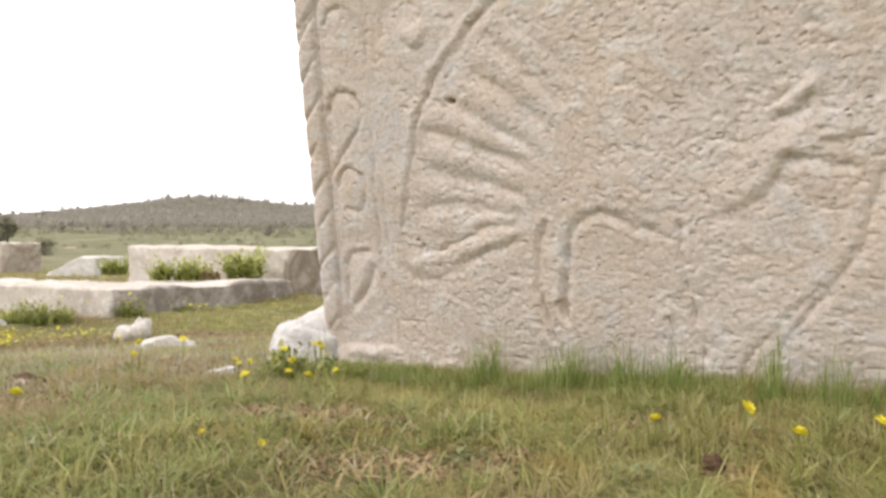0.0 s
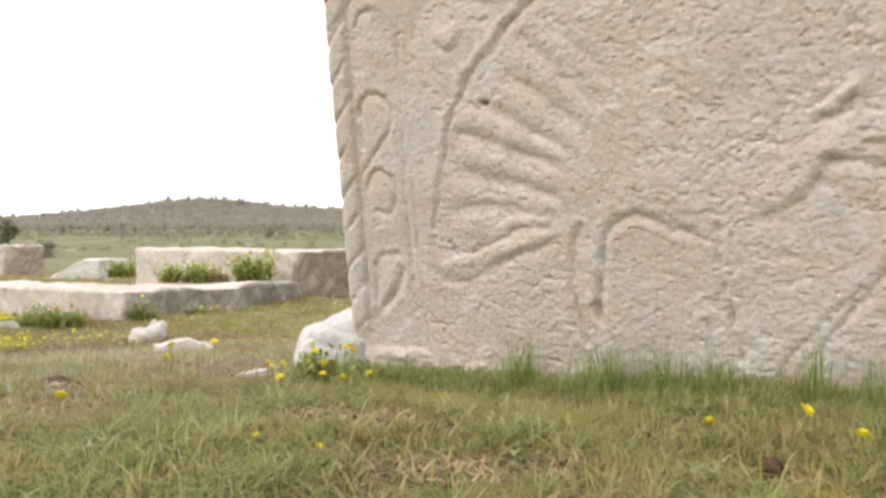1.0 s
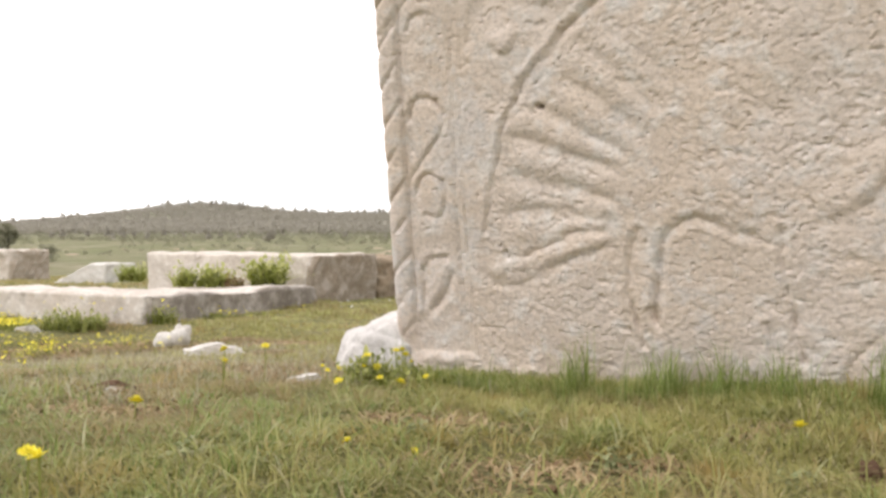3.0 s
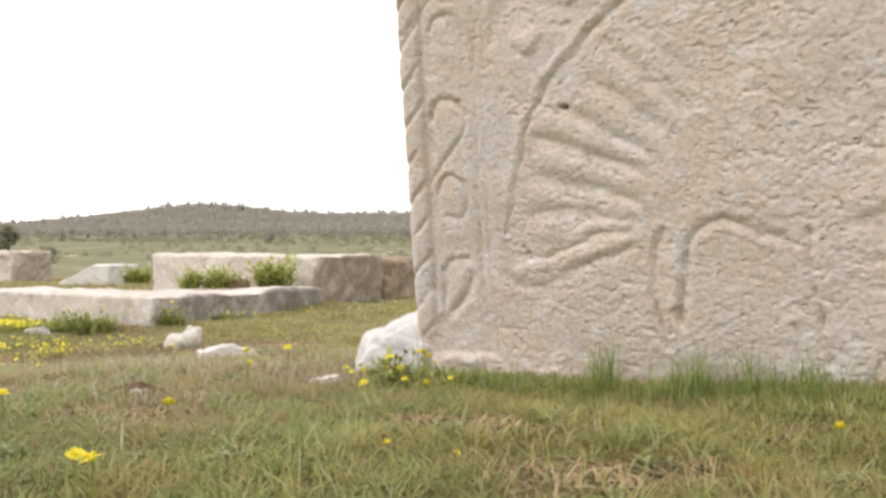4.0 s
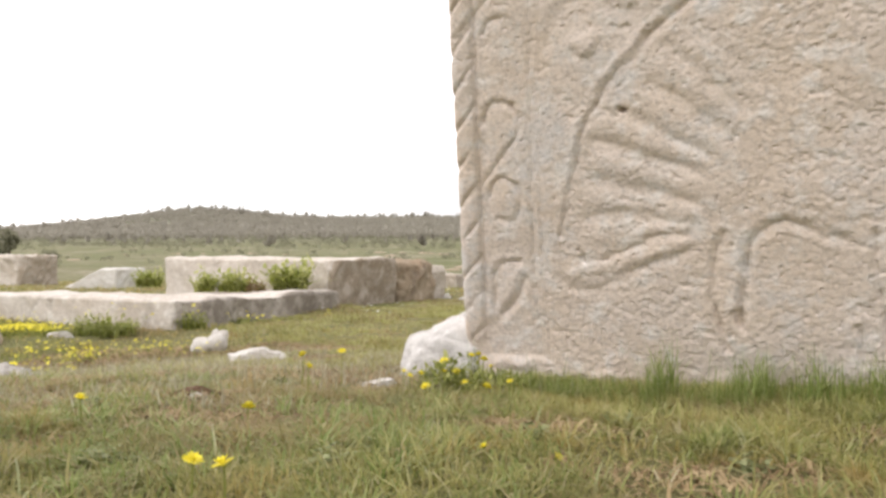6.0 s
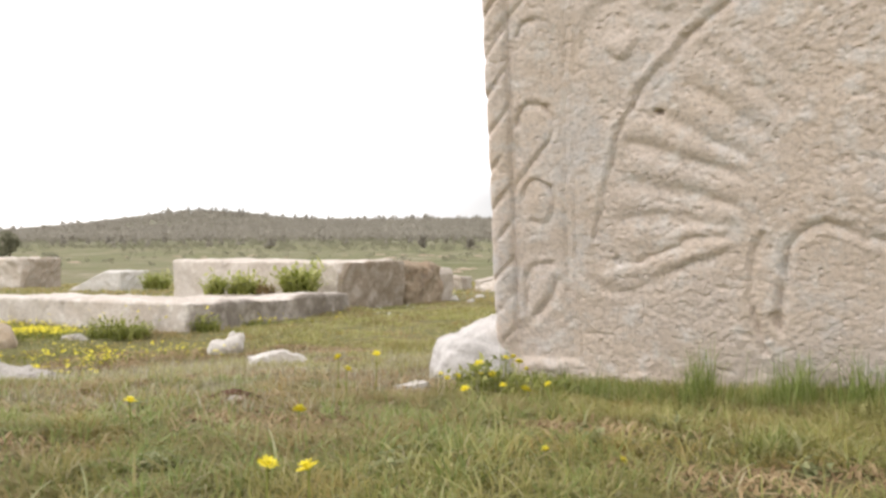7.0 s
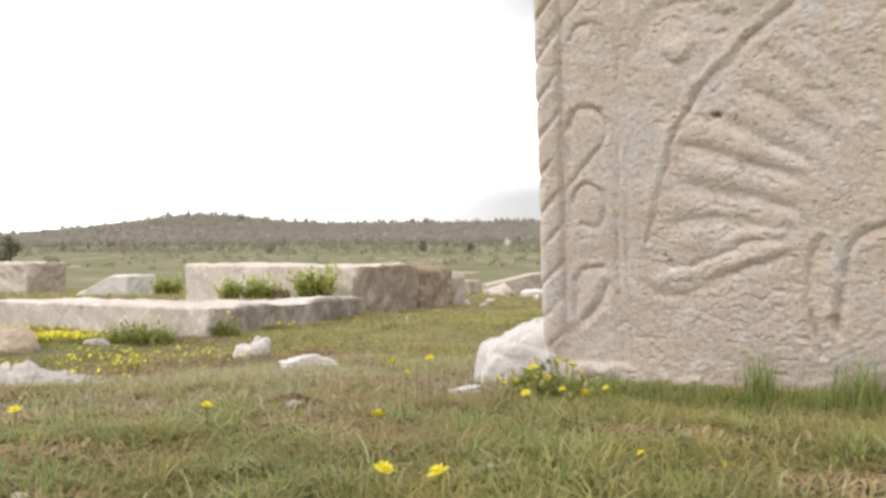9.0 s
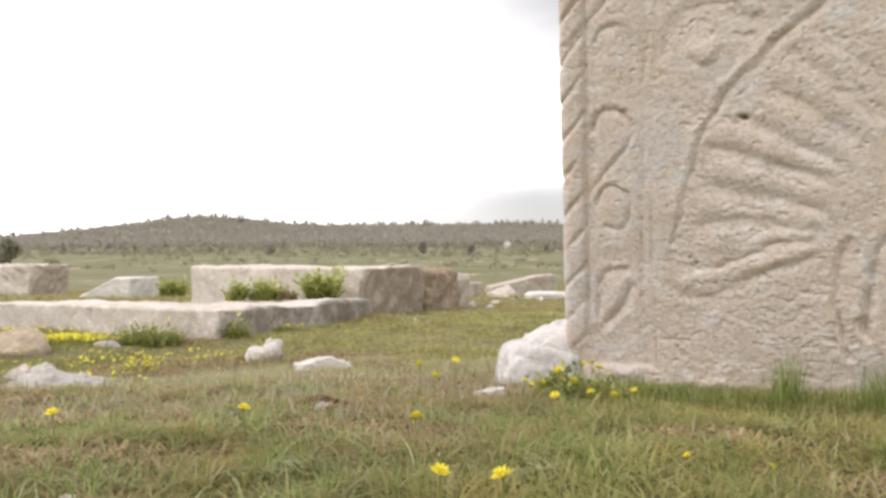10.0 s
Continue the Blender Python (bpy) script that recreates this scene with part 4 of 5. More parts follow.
def foot_grass():
    """Long green blades along the tombstone's foot."""
    r = np.random.default_rng(33)
    tufts = [(0.355, 0.018, 190, 0.135), (0.42, 0.05, 80, 0.055), (0.515, 0.02, 90, 0.08), (0.575, 0.022, 200, 0.115), (0.64, 0.03, 90, 0.06), (0.69, 0.015, 110, 0.12), (0.75, 0.02, 110, 0.085),
             (0.82, 0.02, 130, 0.105), (0.89, 0.03, 90, 0.06), (1.00, 0.012, 80, 0.135), (1.05, 0.04, 80, 0.06), (1.12, 0.025, 150, 0.115), (1.20, 0.04, 110, 0.065), (1.31, 0.07, 260, 0.095),
             (0.13, 0.12, 700, 0.055), (0.0, 0.1, 400, 0.055), (-0.10, 0.05, 120, 0.045), (0.65, 0.35, 600, 0.04), (0.3, 0.3, 450, 0.045)]
    for u0, spread, n, high in tufts:
        n = int(1.15 * n)
        u = r.normal(u0, spread, n)
        b = -np.abs(r.normal(0.15, 0.045, n)) - 0.012
        x = FACE_O[0] + FACE_U[0] * u + BACK[0] * b
        y = FACE_O[1] + FACE_U[1] * u + BACK[1] * b
        base = np.stack([x, y, ground_z(x, y) - 0.004], -1)
        v, q, t = blades(base, high * (0.3 + 1.15 * r.random(n) ** 1.2), r.uniform(0.0018, 0.004, n), np.abs(r.normal(0.3, 0.3, n)), 4, r.uniform(0, 6.28, n), 2.2)
        tagged(new("grass_tuft", mesh_of("grass_tuft", v, [q, t], foot_green)), "tuft of long green grass at the tombstone's foot", "grass", "grass tufts along the stone", kind="stuff")
    n = 46
    u = np.concatenate([r.normal(-0.19, 0.03, 24), r.uniform(-0.1, 1.3, n - 24)])
    off = np.where(np.arange(n) < 24, 0.12, 0.05)
    x, y = FACE_O[0] + FACE_U[0] * u - BACK[0] * off, FACE_O[1] + FACE_U[1] * u - BACK[1] * off
    base = np.stack([x, y, ground_z(x, y)], -1)
    v, q, t = blades(base, r.uniform(0.08, 0.16, n), np.full(n, 0.0024), np.abs(r.normal(0.2, 0.15, n)), 4, r.uniform(0, 6.28, n), 2.2)
    tagged(new("grass_stalks", mesh_of("grass_stalks", v, [q, t], foot_green)), "thin upright grass stalks before the stone", "grass", kind="stuff")


def fresh_strip():
    """Greener, lusher turf in the drip line of the stone."""
    r = np.random.default_rng(36)
    n = 30000
    u, b = r.uniform(-0.32, 1.5, n), -np.abs(r.normal(0, 0.24, n)) - 0.01
    keep = fbm(u / 0.14, b / 0.10, 37, 3) + 0.38 > r.random(n) * 0.7
    x, y = FACE_O[0] + FACE_U[0] * u + BACK[0] * b, FACE_O[1] + FACE_U[1] * u + BACK[1] * b
    keep &= r.random(n) > 0.85 * bare(x, y)
    u, b, x, y = u[keep], b[keep], x[keep], y[keep]
    m = len(u)
    base = np.stack([x, y, ground_z(x, y) - 0.003], -1)
    tall = 0.030 + 0.035 * np.clip(fbm(u / 0.10, b / 0.07, 38, 2) + 0.35, 0, 1)
    v, q, t = blades(base, tall * r.uniform(0.5, 1.3, m), r.uniform(0.0018, 0.0036, m), np.abs(r.normal(0.8, 0.4, m)), 3, r.uniform(0, 6.28, m))
    tagged(new("turf", mesh_of("turf", v, [q, t], fresh_green)), "lush fresh green turf along the tombstone", "grass", kind="stuff")


def grey_herbs():
    """Wiry grey stems of low herbs and last year's stalks between the loose stones."""
    x, y, r = strew(16000, -3.0, 0.2, 1.55, 3.7, seed=39)
    keep = fbm(x / 0.35, y / 0.25, 40, 3) + 0.16 > r.random(len(x)) * 0.5
    keep &= ~((x > -0.75) & (y < 1.75))
    x, y = x[keep], y[keep]
    m = len(x)
    base = np.stack([x, y, ground_z(x, y) - 0.003], -1)
    v, q, t = blades(base, 0.060 * r.uniform(0.4, 1.3, m), r.uniform(0.0018, 0.0042, m), np.abs(r.normal(0.55, 0.4, m)), 3, r.uniform(0, 6.28, m))
    tagged(new("dry_herbs", mesh_of("dry_herbs", v, [q, t], herb_grey)), "wiry grey-brown herb stems in the worn turf", "herbs", kind="stuff")


leaf_litter()
foot_grass()
fresh_strip()
grey_herbs()


# ---- flowers and weeds ----
def dandelion_meshes(seed):
    r = np.random.default_rng(seed)
    n = 46
    heading = np.arange(n) * 2.39996 + r.normal(0, 0.1, n)
    layer = np.where(np.arange(n) % 3 == 0, 0.6, 1.0)
    base = np.stack([np.cos(heading) * 0.001, np.sin(heading) * 0.001, 0.001 * (1.5 - layer) * 4], -1)
    # petals: blades that lie almost flat
    length, width = 0.013 * layer * r.uniform(0.8, 1.1, n), 0.0046
    d = np.stack([np.cos(heading), np.sin(heading), 0 * heading], -1)
    e = np.stack([-np.sin(heading), np.cos(heading), 0 * heading], -1)
    rise = (1.25 - layer)[:, None] * np.array((0, 0, 0.011)) + np.array((0, 0, 0.0015))
    v = np.stack([base, base + d * length[:, None] * 0.6 - e * width / 2 + rise * 0.7, base + d * length[:, None] * 0.6 + e * width / 2 + rise * 0.7, base + d * length[:, None] + rise], 1).reshape(-1, 3)
    k = np.arange(n)[:, None] * 4
    head = mesh_of("flower_head", v, [k + np.array((0, 1, 3)), k + np.array((0, 3, 2))], petal_yellow)
    ang = np.arange(6) * math.pi / 3
    low = np.stack([np.cos(ang) * 0.0016, np.sin(ang) * 0.0016, np.full(6, -1.0)], -1)
    high = np.stack([np.cos(ang) * 0.0013 , np.sin(ang) * 0.0013, np.full(6, 0.0)], -1)
    cup = np.stack([np.cos(ang) * 0.0032, np.sin(ang) * 0.0032, np.full(6, 0.002)], -1)
    return head, (low, high, cup)


def dandelion(place, seed, size=1.0, label="yellow hawkweed flower on a thin stem in the turf"):
    r = np.random.default_rng(seed)
    head, (low, high, cup) = DANDELIONS[seed % len(DANDELIONS)]
    x, y, z = place
    ground = float(ground_z(x, y))
    thing = new("wildflower")
    thing.location = (x, y, ground)
    tall = max(z - ground, 0.02)
    lean = r.normal(0, 0.06, 2) * tall
    rings = []
    for k in range(5):
        t = k / 4
        c = np.array((lean[0] * (1 - t) ** 2 * -1, lean[1] * (1 - t) ** 2 * -1, tall * t - 0.004 * (k == 0)))
        rings.append(low * np.array((1, 1, 0)) * (1 - 0.2 * t) + c)
    rings.append(cup + np.array((0, 0, tall)))
    q = []
    for k in range(5):
        for i in range(6):
            q.append((k * 6 + i, k * 6 + (i + 1) % 6, k * 6 + 6 + (i + 1) % 6, k * 6 + 6 + i))
    part("stem", mesh_of("stem", np.vstack(rings), [np.array(q)], weed_green), thing)
    ob = part("flower_head", head, thing)
    ob.matrix_local = pose(0, 0, tall, 18 * r.normal(), 18 * r.normal() - 12, r.uniform(0, 360)) @ Matrix.Scale(size, 4)
    tagged(thing, label, "flower", "yellow wildflowers in the turf")


DANDELIONS = [dandelion_meshes(k) for k in (1, 2, 3, 4)]
FLOWERS = [(-1.44, 1.33, 0.096), (-1.1, 1.34, 0.101), (-0.79, 1.32, 0.089), (-0.81, 1.9, 0.095), (-0.72, 1.96, 0.094), (-0.77, 1.76, 0.088), (-0.74, 0.9, 0.117), (-0.67, 0.8, 0.142)]
BASE_FLOWERS = [(-0.55, 1.85, 0.062), (-0.51, 1.83, 0.06), (-0.45, 1.96, 0.069), (-0.45, 1.87, 0.058), (-0.42, 1.91, 0.051), (-0.35, 1.76, 0.039), (-0.29, 1.81, 0.044), (-0.36, 1.98, 0.083), (-0.35, 1.94, 0.075),
                (-0.33, 1.91, 0.064), (-0.38, 2.01, 0.076), (-0.49, 1.73, 0.045), (-0.535, 1.83, 0.055), (-0.4, 1.78, 0.045)]
RIGHT_FLOWERS = [(0.42, 1.08, 0.126), (0.46, 1.0, 0.11), (0.58, 1.02, 0.12), (0.31, 1.15, 0.09), (-0.38, 1.11, 0.074), (-0.28, 1.06, 0.076)]
for k, place in enumerate(FLOWERS + RIGHT_FLOWERS):
    dandelion(place, 100 + k, 1.0 if k < 12 else 0.6)
for k, place in enumerate(BASE_FLOWERS):
    dandelion(place, 200 + k, 0.65 + 0.2 * (k % 3), "yellow flower in the clump beside the tombstone")


def weed(name, label, centre, radius, high, n, seed, width=0.012, material=None, blossoms=0, lean=0.8, category="plant", up=None):
    """A clump of arching leaves from one root, with small blossoms over it."""
    r = np.random.default_rng(seed)
    z = float(ground_z(centre[0], centre[1])) if up is None else up
    heading = r.uniform(0, 6.28, n)
    root = np.sqrt(r.uniform(0, 1, n)) * radius
    a2 = r.uniform(0, 6.28, n)
    base = np.stack([np.cos(a2) * root, np.sin(a2) * root * 0.7, np.zeros(n) - 0.005], -1)
    h = high * r.uniform(0.4, 1.1, n) * (1 - 0.35 * root / radius)
    v, q, t = blades(base, h, width * r.uniform(0.6, 1.4, n), np.abs(r.normal(lean, 0.35, n)), 3, heading)
    # side leaflets for a broken outline
    m = n * 2
    pick = r.integers(0, n, m)
    lift = r.uniform(0.35, 0.95, m)
    b2 = base[pick] + np.stack([np.cos(heading[pick]), np.sin(heading[pick]), np.zeros(m)], -1) * (0.5 * h[pick] * lift ** 1.6)[:, None] + np.array((0, 0, 1)) * (h[pick] * lift * 0.8)[:, None]
    v2, q2, t2 = blades(b2, 0.28 * h[pick] * r.uniform(0.6, 1.3, m), width * 1.2 * r.uniform(0.6, 1.3, m), r.uniform(0.5, 1.8, m), 2, r.uniform(0, 6.28, m))
    ob = new(name)
    ob.location = (centre[0], centre[1], z)
    part("foliage", mesh_of("foliage", np.vstack([v, v2]), [np.vstack([q, q2 + len(v)]), np.vstack([t, t2 + len(v)])], material or weed_green), ob)
    if blossoms:
        part("blossoms", blossom_mesh(np.stack([r.normal(0, radius * 0.8, blossoms), r.normal(0, radius * 0.6, blossoms), high * r.uniform(0.5, 1.0, blossoms)], -1), 0.011, r, petal_yellow), ob, "small yellow blossoms")
    return tagged(ob, label, category)


def blossom_mesh(at, size, r, material):
    """Small five-petalled blossoms, each a shallow star."""
    n = len(at)
    ang = np.arange(10) * math.pi / 5
    rad = np.where(np.arange(10) % 2 == 0, 1.0, 0.5) * size
    star = np.stack([np.cos(ang) * rad, np.sin(ang) * rad, 0.35 * rad], -1)
    scale = r.uniform(0.6, 1.25, n)[:, None, None]
    tilt = r.normal(0, 0.35, (n, 2))
    pts = star[None] * scale
    pts = pts + np.array((0, 0, 1)) * (pts[..., 0] * tilt[:, None, 0] + pts[..., 1] * tilt[:, None, 1])[..., None]
    v = np.concatenate([at[:, None], at[:, None] + pts], 1).reshape(-1, 3)
    k = np.arange(n)[:, None] * 11
    tris = np.concatenate([k + np.array((0, 1 + i, 1 + (i + 1) % 10)) for i in range(10)])
    return mesh_of("blossoms", v, [tris], material)


def flower_carpet():
    r = np.random.default_rng(44)
    spots = []
    for x, y, sx, sy, n in ((-3.26, 4.80, 0.12, 0.06, 520), (-3.0, 4.66, 0.09, 0.05, 120), (-3.86, 5.25, 0.25, 0.08, 260), (-2.28, 3.63, 0.05, 0.09, 70), (-2.55, 3.95, 0.16, 0.14, 40),
                            (-1.97, 3.97, 0.16, 0.10, 60), (-2.5, 3.75, 0.35, 0.2, 40), (-1.99, 5.47, 0.08, 0.06, 55), (-1.75, 5.9, 0.25, 0.3, 30), (-2.15, 3.05, 0.12, 0.10, 40), (-3.2, 3.7, 0.4, 0.3, 35)):
        spots.append(np.stack([r.normal(x, sx, n), r.normal(y, sy, n)], -1))
    p = np.vstack(spots)
    z = ground_z(p[:, 0], p[:, 1]) + r.uniform(0.02, 0.065, len(p))
    tagged(new("yellow_blossoms", blossom_mesh(np.column_stack([p, z]), 0.0098, r, petal_yellow)), "carpet of small yellow meadow blossoms", "flowers", kind="stuff")
    # their stems and leaves
    k = r.integers(0, len(p), 2600)
    q = p[k] + r.normal(0, 0.03, (len(k), 2))
    base = np.column_stack([q, ground_z(q[:, 0], q[:, 1])])
    v, f, t = blades(base, r.uniform(0.02, 0.08, len(k)), r.uniform(0.003, 0.008, len(k)), np.abs(r.normal(0.6, 0.4, len(k))), 2, r.uniform(0, 6.28, len(k)))
    tagged(new("meadow_herbs", mesh_of("meadow_herbs", v, [f, t], weed_green)), "low green herbs under the blossoms", "plants", kind="stuff")
    w = np.stack([r.normal(-1.1, 0.25, 16), r.normal(6.5, 0.5, 16)], -1)
    w = np.vstack([w, np.stack([r.uniform(-1.4, 0.9, 14), r.uniform(1.0, 1.7, 14)], -1)])
    z = ground_z(w[:, 0], w[:, 1]) + r.uniform(0.03, 0.06, len(w))
    tagged(new("white_blossoms", blossom_mesh(np.column_stack([w, z])[:16], 0.012, r, petal_white)), "scattered small white meadow blossoms", "flowers", kind="stuff")


flower_carpet()
weed("weed", "bushy green weed before the grave slab", (-2.66, 4.72), 0.20, 0.21, 260, 51, 0.010, blossoms=14, lean=1.1)
weed("weed", "low green weed at the slab's corner", (-2.20, 4.98), 0.12, 0.18, 140, 52, 0.009, blossoms=6)
weed("weed", "low green weed at the slab's dark side", (-1.98, 5.42), 0.14, 0.09, 120, 53, 0.009, blossoms=12)
weed("leafy_shrub", "leafy green shrub growing between slab and chest tomb", (-2.76, 6.95), 0.10, 0.30, 90, 54, 0.026, shrub_green, up=-0.06, category="shrub", lean=0.95)
weed("leafy_shrub", "leafy green shrub with pale flower heads by the tomb", (-2.47, 6.95), 0.16, 0.31, 130, 55, 0.026, shrub_green, up=-0.06, category="shrub", lean=1.0)
weed("leafy_shrub", "dense green shrub growing before the chest tomb", (-1.92, 6.74), 0.15, 0.42, 240, 56, 0.028, shrub_green, up=-0.07, category="shrub", lean=0.9)
weed("dry_shrub", "dry brown shrub before the chest tomb", (-2.27, 6.88), 0.10, 0.17, 90, 60, 0.014, litter, up=-0.05, category="shrub", lean=0.7)
weed("weed", "yellow-green weed behind the grave slab", (-4.1, 8.9), 0.15, 0.30, 130, 57, 0.03, shrub_green, up=-0.12)
weed("weed", "green herb sprig beside the white rock", (-0.46, 1.95), 0.06, 0.13, 70, 58, 0.009)
weed("weed", "low green herbs under the yellow flower clump", (-0.38, 1.9), 0.15, 0.085, 320, 59, 0.007)
for k, (x, y) in enumerate([(0.02, 1.12), (0.25, 1.02), (-0.3, 1.25), (-0.62, 1.05), (-0.95, 1.12), (0.5, 1.25), (-0.1, 1.45), (-1.2, 1.6)]):
    weed("rosette", "pale grey-green leaf rosette in the turf", (x, y), 0.02, 0.055, 12, 70 + k, 0.011, pale_leaf, lean=1.3)


# ---- distance: trees, scrub, woods, a small house ----
def foliage_quads(centre, spread, size, n, r):
    """Loose leaf clumps filling an uneven crown."""
    d = r.normal(size=(n, 3))
    d /= np.linalg.norm(d, axis=1)[:, None]
    p = centre + d * (r.uniform(0.25, 1.0, n) ** 0.5)[:, None] * spread
    a, b = r.normal(size=(n, 3)), r.normal(size=(n, 3))
    a /= np.linalg.norm(a, axis=1)[:, None]
    b = np.cross(a, b); b /= np.linalg.norm(b, axis=1)[:, None]
    s = (size * r.uniform(0.5, 1.3, n))[:, None]
    return np.stack([p - a * s, p - b * s * 0.7, p + a * s, p + b * s * 0.7], 1)


def woods(name, label, places, highs, per, material, seed, slim=0.42, grain=0.16):
    r = np.random.default_rng(seed)
    out = []
    for (x, y, z), h in zip(places, highs):
        tip = r.uniform(0.75, 1.0)
        for k in range(2):
            out.append(foliage_quads(np.array((x, y, z + h * (0.2 + 0.3 * k))), np.array((h * slim, h * slim, h * 0.34)) * (1 - 0.35 * k) * tip, h * grain, per // 2, r))
    v = np.concatenate(out).reshape(-1, 3)
    tagged(new(name, mesh_of(name, v, [np.arange(len(v)).reshape(-1, 4)], material)), label, "woods", kind="stuff")


def conifers(name, label, places, highs, material, seed):
    """Slim pointed crowns made of drooping sprays that shrink towards the tip."""
    r = np.random.default_rng(seed)
    out = []
    for (x, y, z), h in zip(places, highs):
        n = 34
        up = r.random(n) ** 0.8
        ang = r.uniform(0, 6.28, n)
        reach = h * r.uniform(0.24, 0.40) * (1.04 - up) ** 0.7
        c = np.stack([x + np.cos(ang) * reach * 0.5, y + np.sin(ang) * reach * 0.5, z + h * up], -1)
        a = np.stack([np.cos(ang), np.sin(ang), np.full(n, -0.45)], -1) * (reach * 0.8 + 0.02 * h)[:, None]
        b = np.stack([-np.sin(ang), np.cos(ang), r.normal(0, 0.3, n)], -1) * (reach * 0.55 + 0.015 * h)[:, None]
        lift = np.array((0, 0, 0.05 * h))
        out.append(np.stack([c - a * 0.6 + lift, c - b, c + a, c + b], 1))
    v = np.concatenate(out).reshape(-1, 3)
    tagged(new(name, mesh_of(name, v, [np.arange(len(v)).reshape(-1, 4)], material)), label, "woods", kind="stuff")


def far_woods():
    r = np.random.default_rng(81)
    n = 19000
    y = r.uniform(430, 1010, n)
    x = r.uniform(-0.66, 0.5, n) * y
    keep = r.random(n) < smooth(400, 600, y) * (0.55 + 0.45 * smooth(-0.2, 0.05, fbm(x / 60, y / 60, 82, 2)))
    x, y = x[keep], y[keep]
    woods("distant_woods", "pale grey woods on a low ridge, haze in their colour", np.column_stack([x, y, ground_z(x, y) - 0.5]), r.uniform(4, 8, len(x)) * (1 + 0.6 * (r.random(len(x)) > 0.97)), 16, haze_wood_green, 83)
    # pointed trees that break the skyline, and rows of them at the ridge's foot
    n = 700
    y = np.concatenate([r.uniform(860, 980, 460), r.uniform(300, 560, n - 460)])
    x = r.uniform(-0.66, 0.42, n) * y
    keep = fbm(x / 70, y / 90, 86, 3) + r.uniform(-0.25, 0.25, n) > -0.06
    x, y = x[keep], y[keep]
    tall = np.where(y > 800, r.uniform(6, 11, len(x)), r.uniform(3.0, 6.5, len(x)))
    conifers("distant_conifers", "pointed conifers along the ridge, haze in their colour", np.column_stack([x, y, ground_z(x, y) - 0.5]), tall, haze_wood_green, 87)
    n = 4600
    y = 45 + 520 * r.random(n) ** 0.62
    x = r.uniform(-0.66, 0.35, n) * y
    keep = fbm(x / 40, y / 40, 84, 2) + 0.45 * (y - 150) / 400 + r.uniform(-0.3, 0.3, n) > 0.04
    x, y = x[keep], y[keep]
    woods("scrub", "scattered scrub on the far meadow, paled for haze", np.column_stack([x, y, ground_z(x, y) - 0.2]), r.uniform(0.6, 2.4, len(x)) * (0.45 + y / 480), 34, haze_scrub_green, 85, 0.75, 0.12)


def outcrops():
    """Pale limestone that breaks through the far turf in low ledges."""
    r = np.random.default_rng(88)
    bm = bmesh.new()
    for k in range(170):
        y = 24 + 120 * r.random() ** 0.8
        x = r.uniform(-0.6, 0.3) * y
        if fbm(np.array([x / 14]), np.array([y / 9]), 89, 2)[0] < 0.17 or y < 40:
            continue
        wide = r.uniform(0.15, 0.5) * (0.5 + y / 60)
        made = bmesh.ops.create_icosphere(bm, subdivisions=2, radius=1.0)["verts"]
        z = float(ground_z(x, y))
        for v in made:
            v.co = Vector((x + v.co.x * wide * r.uniform(0.8, 1.1), y + v.co.y * wide * 0.5, z + v.co.z * wide * 0.22 * r.uniform(0.7, 1.2)))
    me = bpy.data.meshes.new("outcrop")
    bm.to_mesh(me); bm.free()
    me.materials.append(tan_stone)
    tagged(new("limestone_outcrops", me), "low pale limestone ledges in the far meadow", "outcrop", kind="stuff")


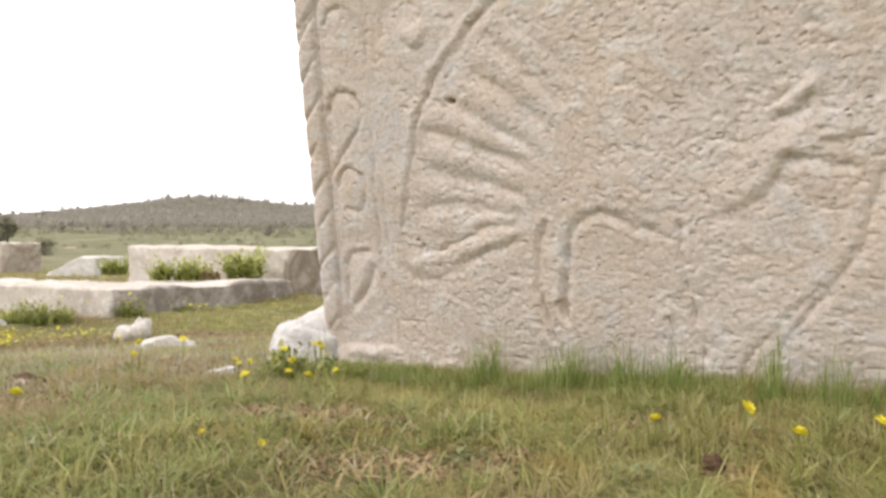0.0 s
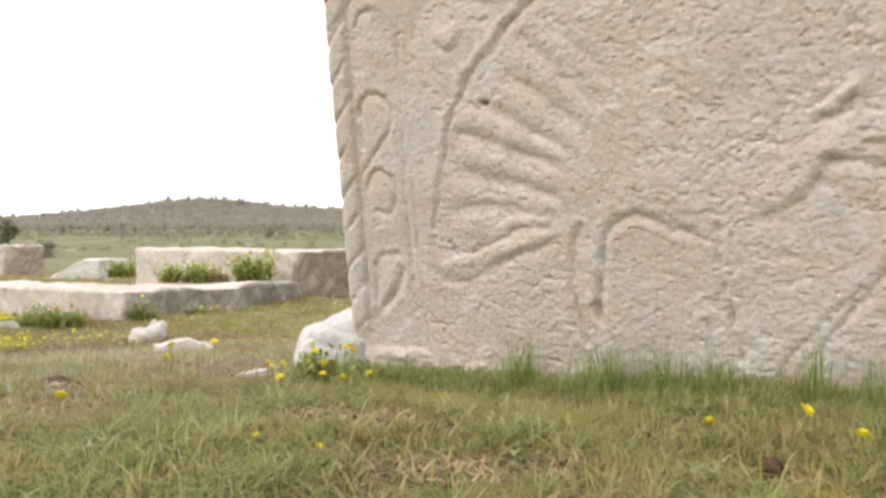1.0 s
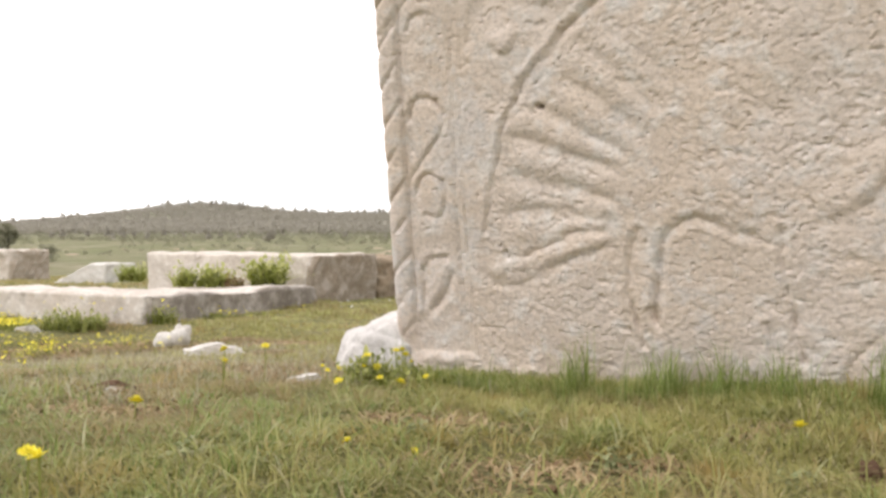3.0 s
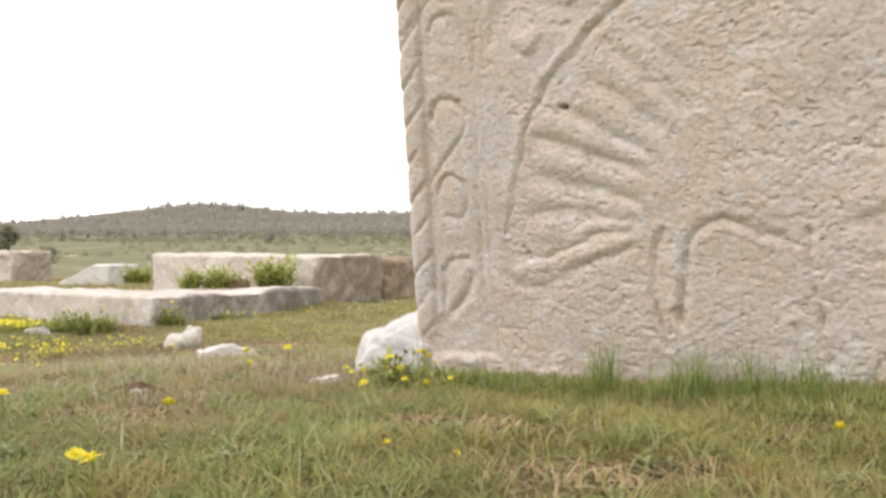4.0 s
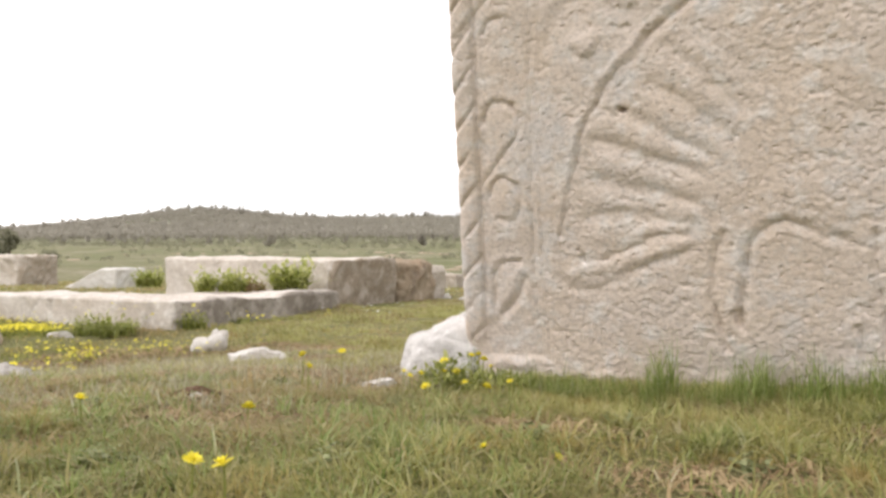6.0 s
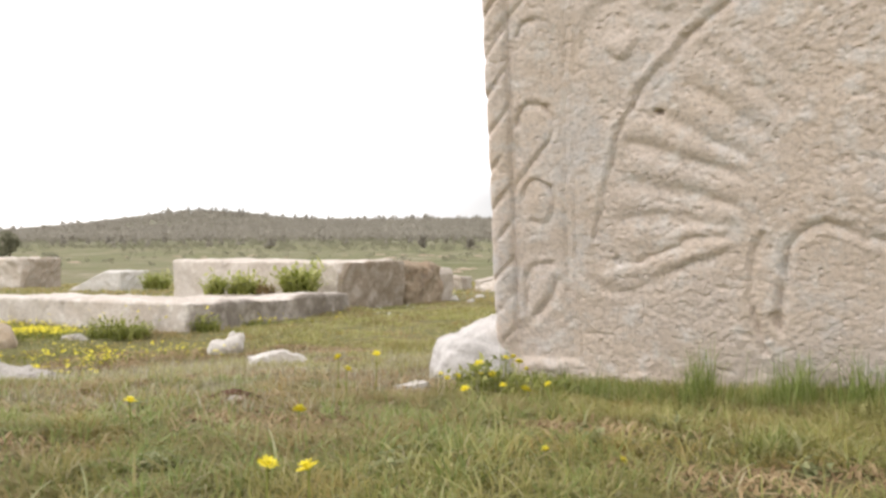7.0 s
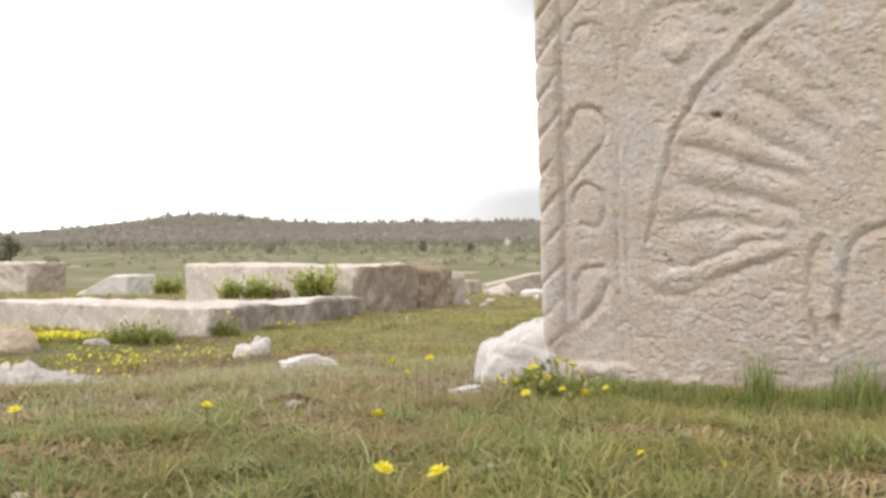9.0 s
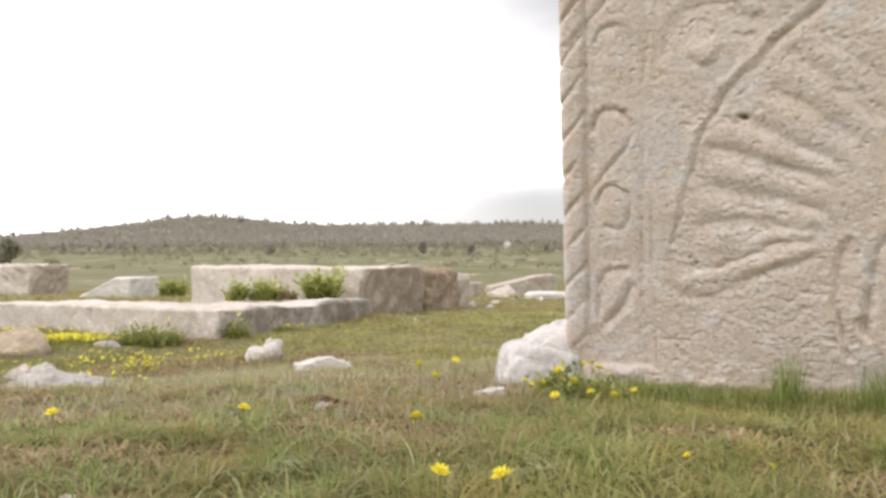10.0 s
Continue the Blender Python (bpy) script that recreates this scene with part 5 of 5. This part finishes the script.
def tree(label, x, y, high, wide, seed, leaves=None):
    r = np.random.default_rng(seed)
    z = float(ground_z(x, y))
    thing = new("tree")
    thing.location = (x, y, z)
    ang = np.arange(8) * math.pi / 4
    rings = []
    for t in np.linspace(0, 1, 6):
        rad = high * 0.035 * (1 - 0.8 * t)
        rings.append(np.stack([np.cos(ang) * rad + 0.02 * high * math.sin(3 * t), np.sin(ang) * rad, np.full(8, 0.85 * high * t - 0.1)], -1))
    q = np.array([(k * 8 + i, k * 8 + (i + 1) % 8, k * 8 + 8 + (i + 1) % 8, k * 8 + 8 + i) for k in range(5) for i in range(8)])
    part("trunk", mesh_of("trunk", np.vstack(rings), [q], bark), thing)
    crown = []
    for k in range(9):
        a = r.uniform(0, 6.28)
        up = high * (0.16 + 0.70 * k / 9)
        out = wide * 0.30 * (1 - 0.55 * k / 9) * r.uniform(0.3, 1.1)
        c = np.array((math.cos(a) * out, math.sin(a) * out, up))
        crown.append(foliage_quads(c, np.array((wide * 0.3, wide * 0.3, high * 0.19)) * r.uniform(0.8, 1.2), high * 0.06, 90, r))
        low = np.array((0, 0, up - 0.12 * high)); w = np.array((0, 0, 0.012 * high)); s = np.array((-math.sin(a), math.cos(a), 0)) * 0.012 * high
        part("limb", mesh_of("limb", [low - s, low + s, low + w, c], [np.array([(0, 1, 3), (1, 2, 3), (2, 0, 3)])], bark), thing)
    v = np.concatenate(crown).reshape(-1, 3)
    part("crown", mesh_of("crown", v, [np.arange(len(v)).reshape(-1, 4)], leaves or haze_scrub_green), thing)
    tagged(thing, label, "tree", "lone trees on the meadow")


far_woods()
outcrops()
tree("dark bushy lone tree on the far meadow", -90.9, 150, 5.6, 5.2, 1)
tree("round green bush on the far meadow", -33.4, 60, 1.5, 2.0, 2)
# trees beyond 200 m take the haze-paled leaf colour
tree("small green tree on the far plain", -11.4, 250, 5.2, 3.6, 3, haze_wood_green)
tree("small dark tree on the far plain", 4.0, 220, 4.0, 3.4, 4, haze_wood_green)
tree("small round tree on the far plain", 31.4, 260, 3.6, 3.6, 5, haze_wood_green)
tree("low green tree on the far plain", -60, 240, 4.4, 4.5, 6, haze_wood_green)


def small_house(x, y):
    z = float(ground_z(x, y))
    thing = new("house")
    thing.location = (x, y, z)
    w, d, h = 2.0, 2.4, 1.9
    v = [(-w, -d, -0.5), (w, -d, -0.5), (w, d, -0.5), (-w, d, -0.5), (-w, -d, h), (w, -d, h), (w, d, h), (-w, d, h), (0, -d, h + 1.9), (0, d, h + 1.9)]
    part("wall", mesh_of("wall", v, [np.array([(0, 1, 5, 4), (1, 2, 6, 5), (2, 3, 7, 6), (3, 0, 4, 7)]), np.array([(4, 5, 8), (6, 7, 9)])], plaster), thing)
    for sgn in (-1, 1):
        a = [(sgn * (w + 0.3), -d - 0.3, h - 0.3), (sgn * (w + 0.3), d + 0.3, h - 0.3), (0, d + 0.3, h + 2.0), (0, -d - 0.3, h + 2.0)]
        b = [(px, py, pz + 0.15) for px, py, pz in a]
        part("roof", mesh_of("roof", a + b, [np.array([(0, 1, 2, 3), (4, 7, 6, 5), (0, 4, 5, 1), (1, 5, 6, 2), (2, 6, 7, 3), (3, 7, 4, 0)])], roof_tile), thing, "pale grey roof slope")
    tagged(thing, "tiny white gabled house far across the plain", "house")


small_house(27.5, 400)
